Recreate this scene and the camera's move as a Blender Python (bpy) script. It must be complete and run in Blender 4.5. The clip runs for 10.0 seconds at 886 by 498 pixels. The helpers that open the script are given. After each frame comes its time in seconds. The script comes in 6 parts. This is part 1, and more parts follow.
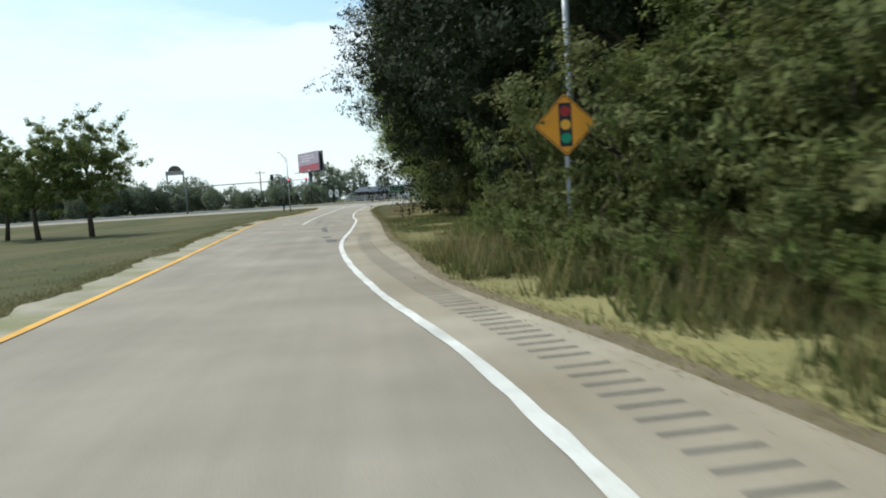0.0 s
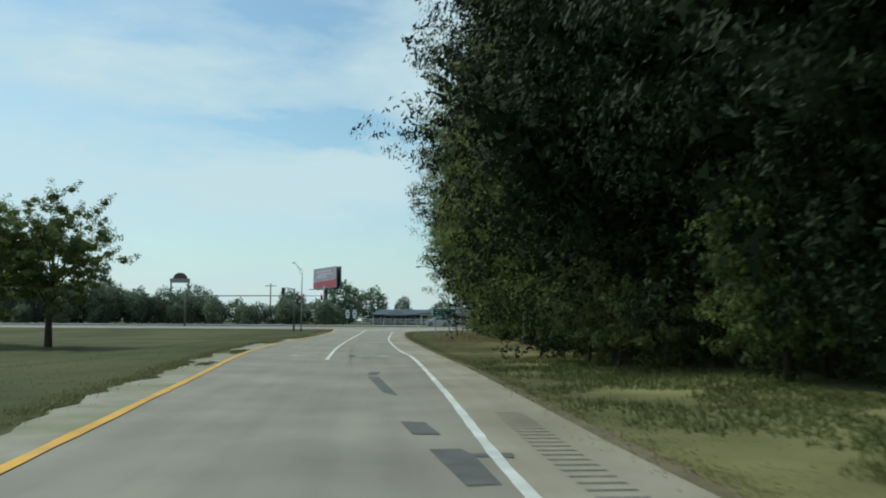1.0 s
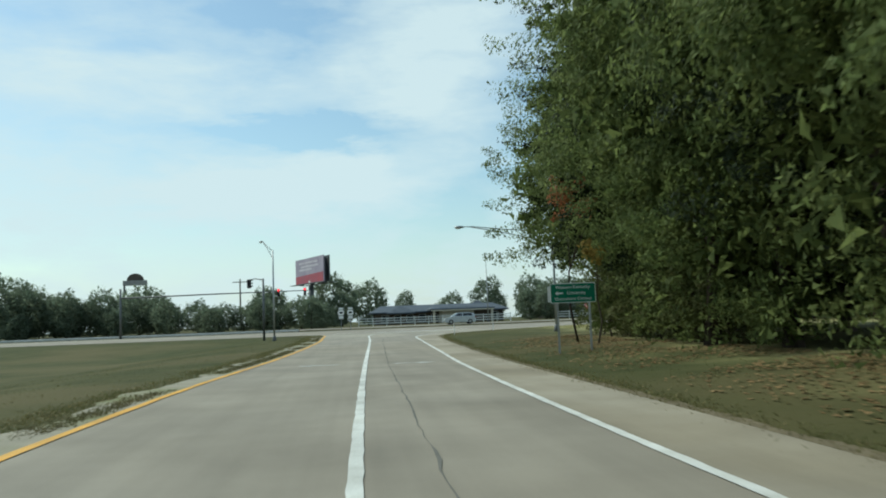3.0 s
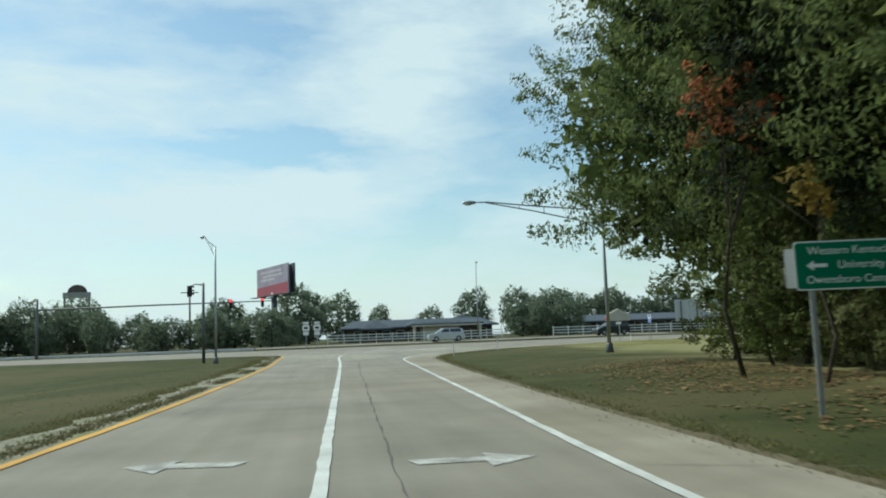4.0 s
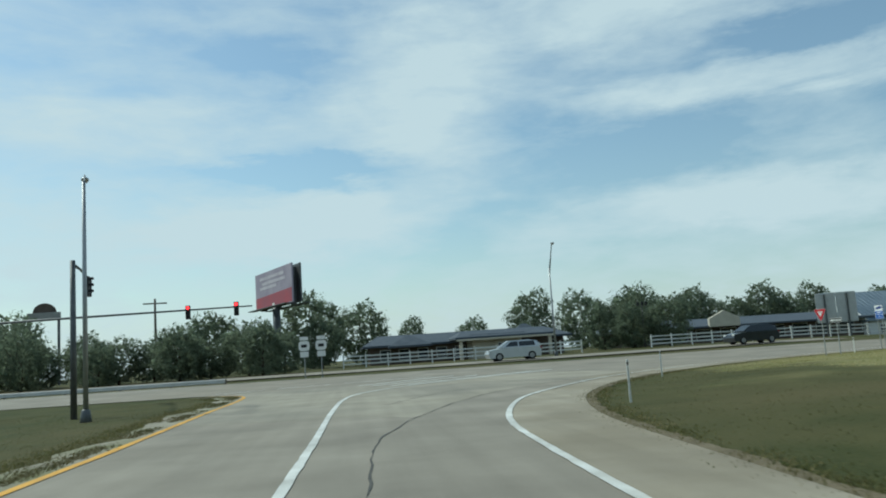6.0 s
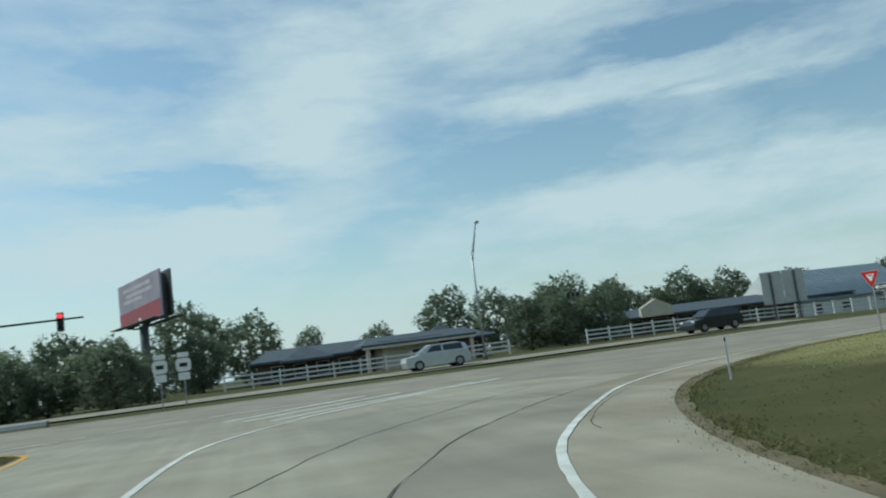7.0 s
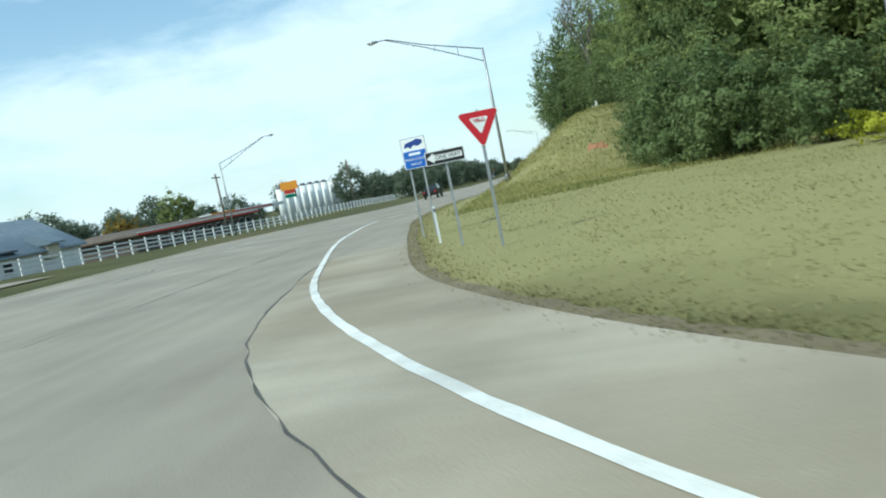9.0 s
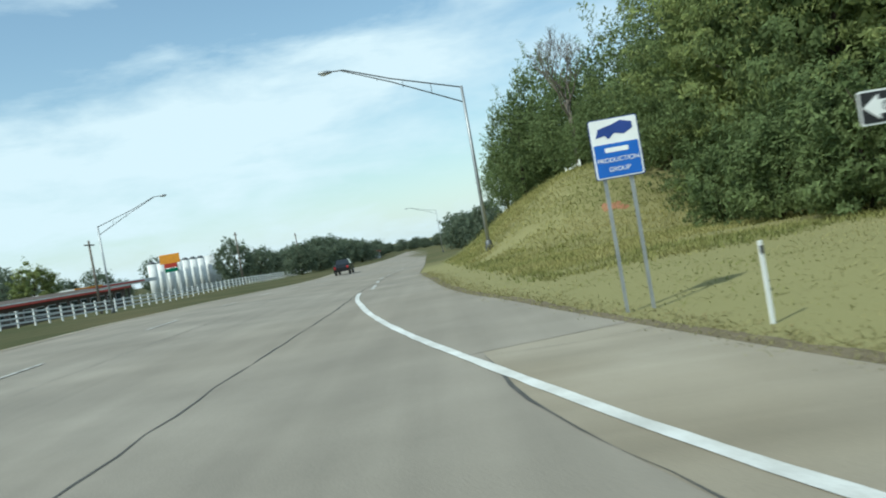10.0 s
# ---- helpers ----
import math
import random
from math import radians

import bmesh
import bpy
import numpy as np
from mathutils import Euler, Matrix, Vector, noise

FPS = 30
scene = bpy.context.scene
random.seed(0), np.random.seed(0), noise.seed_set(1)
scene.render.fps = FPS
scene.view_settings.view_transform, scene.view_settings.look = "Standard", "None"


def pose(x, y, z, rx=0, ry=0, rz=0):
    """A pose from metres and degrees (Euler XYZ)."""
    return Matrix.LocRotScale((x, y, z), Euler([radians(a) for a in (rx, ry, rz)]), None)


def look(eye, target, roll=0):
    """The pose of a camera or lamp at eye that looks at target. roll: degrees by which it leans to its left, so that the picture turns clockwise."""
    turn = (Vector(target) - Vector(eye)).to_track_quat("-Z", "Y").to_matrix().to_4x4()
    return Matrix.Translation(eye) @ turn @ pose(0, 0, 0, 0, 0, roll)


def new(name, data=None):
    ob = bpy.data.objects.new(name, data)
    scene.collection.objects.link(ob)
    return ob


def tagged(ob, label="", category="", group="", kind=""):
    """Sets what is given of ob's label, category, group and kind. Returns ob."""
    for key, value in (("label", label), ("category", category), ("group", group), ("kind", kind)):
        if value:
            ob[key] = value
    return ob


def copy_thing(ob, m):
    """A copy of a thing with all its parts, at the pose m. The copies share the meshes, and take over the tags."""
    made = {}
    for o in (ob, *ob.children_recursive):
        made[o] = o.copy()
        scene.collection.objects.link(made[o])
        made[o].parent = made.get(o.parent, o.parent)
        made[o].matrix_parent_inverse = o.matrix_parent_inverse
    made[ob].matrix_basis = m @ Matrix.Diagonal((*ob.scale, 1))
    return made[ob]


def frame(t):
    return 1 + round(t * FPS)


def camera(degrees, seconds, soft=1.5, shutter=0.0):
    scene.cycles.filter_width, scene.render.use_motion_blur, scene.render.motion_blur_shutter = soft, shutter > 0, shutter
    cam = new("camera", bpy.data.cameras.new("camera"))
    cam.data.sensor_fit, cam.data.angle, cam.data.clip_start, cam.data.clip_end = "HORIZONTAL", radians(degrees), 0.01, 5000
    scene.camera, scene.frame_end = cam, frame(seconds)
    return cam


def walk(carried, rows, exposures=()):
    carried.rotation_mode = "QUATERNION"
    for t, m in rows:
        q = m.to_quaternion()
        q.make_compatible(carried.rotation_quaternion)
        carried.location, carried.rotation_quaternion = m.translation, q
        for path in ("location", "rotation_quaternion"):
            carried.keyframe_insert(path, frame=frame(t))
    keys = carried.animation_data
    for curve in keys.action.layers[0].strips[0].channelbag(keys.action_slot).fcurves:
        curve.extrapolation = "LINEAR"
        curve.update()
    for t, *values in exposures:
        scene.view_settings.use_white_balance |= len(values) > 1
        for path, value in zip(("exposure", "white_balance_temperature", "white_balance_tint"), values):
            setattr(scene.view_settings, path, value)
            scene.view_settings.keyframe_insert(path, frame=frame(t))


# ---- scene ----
import itertools

cam = camera(57.8, 10.0, soft=1.9, shutter=0.15)
PATH = [
    (0, (3.808, 16.178, 1.399), (3.776, 18.173, 1.258), -3.7),
    (0.5, (1.45, 25.699, 1.399), (1.401, 27.698, 1.432), 1.8),
    (1, (-0.396, 35.212, 1.403), (-0.443, 37.204, 1.582), 0.3),
    (1.5, (-2.339, 44.799, 1.411), (-2.404, 46.791, 1.586), -1.0),
    (2, (-4.089, 54.295, 1.416), (-4.142, 56.287, 1.583), -0.6),
    (2.5, (-5.235, 63.494, 1.401), (-5.286, 65.487, 1.563), -1.6),
    (4, (-7.905, 89.31, 1.329), (-7.847, 91.298, 1.541), -2.2),
    (4.5, (-8.543, 97.935, 1.362), (-8.476, 99.921, 1.587), -1.4),
    (5, (-8.997, 106.002, 1.379), (-8.929, 107.985, 1.625), -0.5),
    (5.2, (-9.255, 109.176, 1.39), (-9.187, 111.16, 1.633), -0.9),
    (6.3, (-10.34, 125.06, 1.395), (-10.355, 127.041, 1.671), -4.5),
    (6.5, (-10.463, 127.764, 1.39), (-10.459, 129.743, 1.675), -4.8),
    (7, (-10.530, 134.704, 1.394), (-10.279, 136.672, 1.651), -7.5),
    (7.5, (-10.19, 141.131, 1.406), (-9.49, 143.0, 1.533), -10.5),
    (8, (-9.168, 147.101, 1.366), (-7.98, 148.709, 1.318), -12.6),
    (8.5, (-7.042, 152.796, 1.393), (-5.437, 153.973, 1.199), -12.4),
    (9, (-4.169, 158.087, 1.423), (-2.354, 158.907, 1.242), -11.6),
    (9.5, (-0.455, 162.516, 1.423), (1.42, 163.21, 1.362), -10.0),
    (10, (3.469, 166.318, 1.388), (5.406, 166.813, 1.35), -10.0),
]
EXPOSURES = [(0, 0.62, 6300, 3), (0.3, 0.62, 6300, 2), (0.5, 0.42, 6250, -1), (0.8, 0.12, 6050, -7), (1.1, -0.02, 5900, -9), (1.5, -0.14, 6000, -9), (2.2, 0.05, 6100, -8), (4.0, 0.22, 6150, -7), (5.2, 0.06, 6100, -7), (6.5, -0.06, 5950, -8), (7.6, -0.09, 5950, -8), (8.0, -0.02, 5950, -8), (8.5, 0.4, 5950, -6), (9.0, 0.56, 5800, -7), (9.5, 0.58, 5900, -6), (10, 0.38, 5950, -6)]
walk(cam, [(t, look(eye, target, roll)) for t, eye, target, roll in PATH], EXPOSURES)

# ---- world, sun ----
SUN_AZ, SUN_EL = 302.0, 46.0      # degrees clockwise from +y, and up
world = bpy.data.worlds.new("sky_world")
scene.world = world
world.use_nodes = True
wn, wl = world.node_tree.nodes, world.node_tree.links
wn.clear()


def wnode(kind, **kw):
    n = wn.new(kind)
    for k, v in kw.items():
        n.inputs[k].default_value = v
    return n


def wmath(op, a, b=None):
    n = wn.new("ShaderNodeMath")
    n.operation = op
    for i, v in enumerate((a, b)):
        if v is None:
            continue
        if isinstance(v, (int, float)):
            n.inputs[i].default_value = v
        else:
            wl.new(v, n.inputs[i])
    return n.outputs[0]


sky = wn.new("ShaderNodeTexSky")
sky.sky_type = "NISHITA"
sky.sun_disc = False
sky.sun_elevation, sky.sun_rotation = radians(SUN_EL), radians(SUN_AZ)
sky.air_density, sky.dust_density, sky.ozone_density = 1.15, 0.8, 1.2
coord = wn.new("ShaderNodeTexCoord")
sep = wn.new("ShaderNodeSeparateXYZ")
wl.new(coord.outputs["Generated"], sep.inputs[0])
# clouds: bearing and height in degrees, bent by noise, with broad banks and clear lanes of the day's streaky cloud
DEG = 57.29578
bearing = wmath("MULTIPLY", wmath("ARCTAN2", sep.outputs["X"], sep.outputs["Y"]), DEG)
height = wmath("MULTIPLY", wmath("ARCSINE", wmath("MAXIMUM", sep.outputs["Z"], 0.0)), DEG)
flat = wn.new("ShaderNodeCombineXYZ")
wl.new(bearing, flat.inputs[0]), wl.new(height, flat.inputs[1])


def cloud_noise(across, up, tilt, scale, detail, rough, bend):
    m = wn.new("ShaderNodeMapping")
    m.inputs["Rotation"].default_value = (0, 0, radians(tilt))
    m.inputs["Scale"].default_value = (across, up, 1)
    wl.new(flat.outputs[0], m.inputs[0])
    n = wnode("ShaderNodeTexNoise", Scale=scale, Detail=detail, Roughness=rough, Distortion=bend)
    wl.new(m.outputs[0], n.inputs["Vector"])
    return n.outputs[0]


warp_a, warp_b = cloud_noise(0.06, 0.16, 4, 1.0, 6.0, 0.55, 0.3), cloud_noise(0.09, 0.3, -6, 1.3, 6.0, 0.6, 0.2)
bent = wn.new("ShaderNodeCombineXYZ")
wl.new(wmath("ADD", bearing, wmath("MULTIPLY", wmath("SUBTRACT", warp_a, 0.5), 10.0)), bent.inputs[0])
wl.new(wmath("ADD", height, wmath("MULTIPLY", wmath("SUBTRACT", warp_b, 0.5), 5.0)), bent.inputs[1])
CLOUDS = [  # bearing, height, tilt, half length, half depth, amount
    (-1.5, 18.0, 4, 10, 8.0, 0.95), (12, 23.0, 0, 20, 4.6, 0.75), (-23, 16.2, -2, 17, 3.0, 0.75), (-10, 9.8, 5, 14, 3.3, 1.0), (-27, 9.0, 0, 17, 4.5, 0.6),
    (22, 16.7, -2, 18, 1.7, 0.75), (26, 8.9, 1, 28, 2.7, 0.85), (54, 7.6, 2, 24, 5.0, 0.8), (68, 11.4, 6, 19, 4.0, 0.9),
    (-10, 13.3, -2, 11, 1.5, -1.0), (-12, 21.0, -10, 10, 2.2, -0.5), (14, 13.0, 0, 13, 3.4, -0.7), (1.5, 7.6, 28, 10, 2.4, -0.55), (27, 19.2, -4, 12, 2.2, -0.7), (42, 13.6, 0, 18, 3.0, -0.75), (63, 17.2, 4, 28, 3.8, -0.8), (80, 4.0, 4, 17, 4.5, -0.7)]
cover = 0.24
for c_az, c_el, c_tilt, c_long, c_deep, c_amount in CLOUDS:
    m = wn.new("ShaderNodeMapping")
    m.vector_type = "TEXTURE"
    m.inputs["Location"].default_value, m.inputs["Rotation"].default_value, m.inputs["Scale"].default_value = (c_az, c_el, 0), (0, 0, radians(c_tilt)), (c_long, c_deep, 1)
    wl.new(bent.outputs[0], m.inputs[0])
    g = wn.new("ShaderNodeTexGradient")
    g.gradient_type = "SPHERICAL"
    wl.new(m.outputs[0], g.inputs[0])
    mr = wn.new("ShaderNodeMapRange")
    mr.interpolation_type = "SMOOTHSTEP"
    mr.inputs["From Max"].default_value, mr.inputs["To Max"].default_value = 0.75, c_amount
    wl.new(g.outputs["Fac"], mr.inputs["Value"])
    cover = wmath("ADD", mr.outputs[0], cover)
wisps = cloud_noise(0.05, 0.22, 5, 1.6, 9.0, 0.6, 0.5)
fluff = cloud_noise(0.12, 0.3, -4, 1.6, 8.0, 0.6, 0.3)
cloud = wmath("ADD", wmath("MULTIPLY", cover, 0.8), wmath("ADD", wmath("MULTIPLY", wmath("SUBTRACT", wisps, 0.5), 1.3), wmath("MULTIPLY", wmath("SUBTRACT", fluff, 0.5), 1.2)))
ramp = wn.new("ShaderNodeValToRGB")
ramp.color_ramp.elements[0].position, ramp.color_ramp.elements[0].color = 0.05, (0.1, 0.1, 0.1, 1)
ramp.color_ramp.elements[1].position, ramp.color_ramp.elements[1].color = 1.0, (0.92, 0.92, 0.92, 1)
ramp.color_ramp.interpolation = "LINEAR"
wl.new(wmath("ADD", wmath("MULTIPLY", cloud, 0.8), 0.2), ramp.inputs[0])
hazy = wmath("POWER", wmath("SUBTRACT", 1.0, wmath("MAXIMUM", sep.outputs["Z"], 0.0)), 9.0)
amount = wmath("MINIMUM", wmath("ADD", ramp.outputs[0], wmath("MULTIPLY", hazy, 0.54)), 0.95)
mixc = wn.new("ShaderNodeMix")
mixc.data_type = "RGBA"
wl.new(amount, mixc.inputs[0])
clear = wn.new("ShaderNodeMix")
clear.data_type, clear.blend_type = "RGBA", "MULTIPLY"
clear.inputs[0].default_value = 1.0
wl.new(sky.outputs[0], clear.inputs[6])
clear.inputs[7].default_value = (1.12, 1.21, 1.23, 1)
wl.new(clear.outputs[2], mixc.inputs[6])
mixc.inputs[7].default_value = (7.5, 8.2, 8.9, 1)
bg = wnode("ShaderNodeBackground", Strength=0.085)
wl.new(mixc.outputs[2], bg.inputs[0])
wo = wn.new("ShaderNodeOutputWorld")
wl.new(bg.outputs[0], wo.inputs[0])

sun = new("sun", bpy.data.lights.new("sun", "SUN"))
sun.data.energy, sun.data.angle, sun.data.color = 2.7, radians(2.0), (1.0, 0.95, 0.87)
sd = Vector((math.sin(radians(SUN_AZ)) * math.cos(radians(SUN_EL)), math.cos(radians(SUN_AZ)) * math.cos(radians(SUN_EL)), math.sin(radians(SUN_EL))))
sun.matrix_world = look(sd * 200, (0, 0, 0))


# ---- materials ----
def material(name, c1, c2=None, rough=0.8, scale=2.0, fine=40.0, bump=0.15, metal=0.0, spec=0.3, island=0.0, c3=None, big=0.15):
    """A surface of two or three colours mixed by noise at two scales, with fine relief."""
    m = bpy.data.materials.new(name)
    m.use_nodes = True
    nt = m.node_tree
    b = nt.nodes["Principled BSDF"]
    b.inputs["Roughness"].default_value, b.inputs["Metallic"].default_value = rough, metal
    b.inputs["Specular IOR Level"].default_value = spec
    tc = nt.nodes.new("ShaderNodeTexCoord")
    a = nt.nodes.new("ShaderNodeTexNoise")
    a.inputs["Scale"].default_value, a.inputs["Detail"].default_value = scale, 6.0
    f = nt.nodes.new("ShaderNodeTexNoise")
    f.inputs["Scale"].default_value, f.inputs["Detail"].default_value = fine, 3.0
    for n in (a, f):
        nt.links.new(tc.outputs["Object"], n.inputs["Vector"])
    c2 = c2 or tuple(v * 0.8 for v in c1)
    add = nt.nodes.new("ShaderNodeMath")
    add.operation = "MULTIPLY_ADD"
    nt.links.new(f.outputs[0], add.inputs[0])
    add.inputs[1].default_value = 0.45
    nt.links.new(a.outputs[0], add.inputs[2])
    r = nt.nodes.new("ShaderNodeValToRGB")
    r.color_ramp.elements[0].position, r.color_ramp.elements[1].position = 0.55, 0.9
    r.color_ramp.elements[0].color, r.color_ramp.elements[1].color = (*c1, 1), (*c2, 1)
    nt.links.new(add.outputs[0], r.inputs[0])
    out = r.outputs[0]
    if c3:
        g = nt.nodes.new("ShaderNodeTexNoise")
        g.inputs["Scale"].default_value, g.inputs["Detail"].default_value = big, 5.0
        nt.links.new(tc.outputs["Object"], g.inputs["Vector"])
        gr = nt.nodes.new("ShaderNodeValToRGB")
        gr.color_ramp.elements[0].position, gr.color_ramp.elements[1].position = 0.42, 0.66
        nt.links.new(g.outputs[0], gr.inputs[0])
        mx = nt.nodes.new("ShaderNodeMix")
        mx.data_type = "RGBA"
        nt.links.new(gr.outputs[0], mx.inputs[0])
        nt.links.new(out, mx.inputs[6])
        mx.inputs[7].default_value = (*c3, 1)
        out = mx.outputs[2]
    if island:
        ge = nt.nodes.new("ShaderNodeNewGeometry")
        hs = nt.nodes.new("ShaderNodeHueSaturation")
        mr = nt.nodes.new("ShaderNodeMapRange")
        mr.inputs["To Min"].default_value, mr.inputs["To Max"].default_value = 1 - island, 1 + island
        nt.links.new(ge.outputs["Random Per Island"], mr.inputs["Value"])
        nt.links.new(mr.outputs[0], hs.inputs["Value"])
        nt.links.new(out, hs.inputs["Color"])
        out = hs.outputs[0]
    nt.links.new(out, b.inputs["Base Color"])
    if bump:
        bp = nt.nodes.new("ShaderNodeBump")
        bp.inputs["Strength"].default_value, bp.inputs["Distance"].default_value = bump, 0.02
        nt.links.new(f.outputs[0], bp.inputs["Height"])
        nt.links.new(bp.outputs[0], b.inputs["Normal"])
    return m


def wear(mat, lo, hi, across=2.2, lengthwise=0.07, turn=-7):
    """Long worn streaks and blotches that lighten and darken a road surface."""
    nt = mat.node_tree
    b = nt.nodes["Principled BSDF"]
    src = b.inputs["Base Color"].links[0].from_socket
    tc = nt.nodes.new("ShaderNodeTexCoord")
    mp = nt.nodes.new("ShaderNodeMapping")
    mp.inputs["Scale"].default_value = (across, lengthwise, 1)
    tn = nt.nodes.new("ShaderNodeMapping")
    tn.inputs["Rotation"].default_value = (0, 0, radians(turn))
    nt.links.new(tc.outputs["Object"], tn.inputs[0])
    nt.links.new(tn.outputs[0], mp.inputs[0])
    a = nt.nodes.new("ShaderNodeTexNoise")
    a.inputs["Scale"].default_value, a.inputs["Detail"].default_value = 1.0, 5.0
    nt.links.new(mp.outputs[0], a.inputs["Vector"])
    c = nt.nodes.new("ShaderNodeTexNoise")
    c.inputs["Scale"].default_value, c.inputs["Detail"].default_value = 0.45, 7.0
    nt.links.new(tc.outputs["Object"], c.inputs["Vector"])
    g = nt.nodes.new("ShaderNodeTexVoronoi")
    g.inputs["Scale"].default_value = 85.0
    nt.links.new(tc.outputs["Object"], g.inputs["Vector"])
    s1 = nt.nodes.new("ShaderNodeMath")
    s1.operation = "MULTIPLY_ADD"
    nt.links.new(a.outputs[0], s1.inputs[0])
    s1.inputs[1].default_value = 0.6
    nt.links.new(c.outputs[0], s1.inputs[2])
    s2 = nt.nodes.new("ShaderNodeMath")
    s2.operation = "MULTIPLY_ADD"
    nt.links.new(g.outputs["Distance"], s2.inputs[0])
    s2.inputs[1].default_value = 0.22
    nt.links.new(s1.outputs[0], s2.inputs[2])
    mr = nt.nodes.new("ShaderNodeMapRange")
    mr.inputs["From Min"].default_value, mr.inputs["From Max"].default_value = 0.62, 1.18
    mr.inputs["To Min"].default_value, mr.inputs["To Max"].default_value = lo, hi
    nt.links.new(s2.outputs[0], mr.inputs["Value"])
    hs = nt.nodes.new("ShaderNodeHueSaturation")
    nt.links.new(mr.outputs[0], hs.inputs["Value"])
    nt.links.new(src, hs.inputs["Color"])
    nt.links.new(hs.outputs[0], b.inputs["Base Color"])


def leaf_material(name, c1, c2, glow=0.35, vary=0.34, c3=None, big=0.15):
    """Leaves: diffuse with light passing through, varied leaf by leaf and clump by clump."""
    m = material(name, c1, c2, rough=0.7, scale=0.55, fine=6.0, bump=0, spec=0.1, island=vary, c3=c3, big=big)
    nt = m.node_tree
    b, o = nt.nodes["Principled BSDF"], nt.nodes["Material Output"]
    tr = nt.nodes.new("ShaderNodeBsdfTranslucent")
    nt.links.new(b.inputs["Base Color"].links[0].from_socket, tr.inputs["Color"])
    mx = nt.nodes.new("ShaderNodeMixShader")
    mx.inputs[0].default_value = glow
    nt.links.new(b.outputs[0], mx.inputs[1]), nt.links.new(tr.outputs[0], mx.inputs[2])
    nt.links.new(mx.outputs[0], o.inputs[0])
    return m


def lamp_material(name, colour, strength):
    m = bpy.data.materials.new(name)
    m.use_nodes = True
    b = m.node_tree.nodes["Principled BSDF"]
    b.inputs["Base Color"].default_value = (*colour, 1)
    b.inputs["Emission Color"].default_value = (*colour, 1)
    b.inputs["Emission Strength"].default_value = strength
    return m


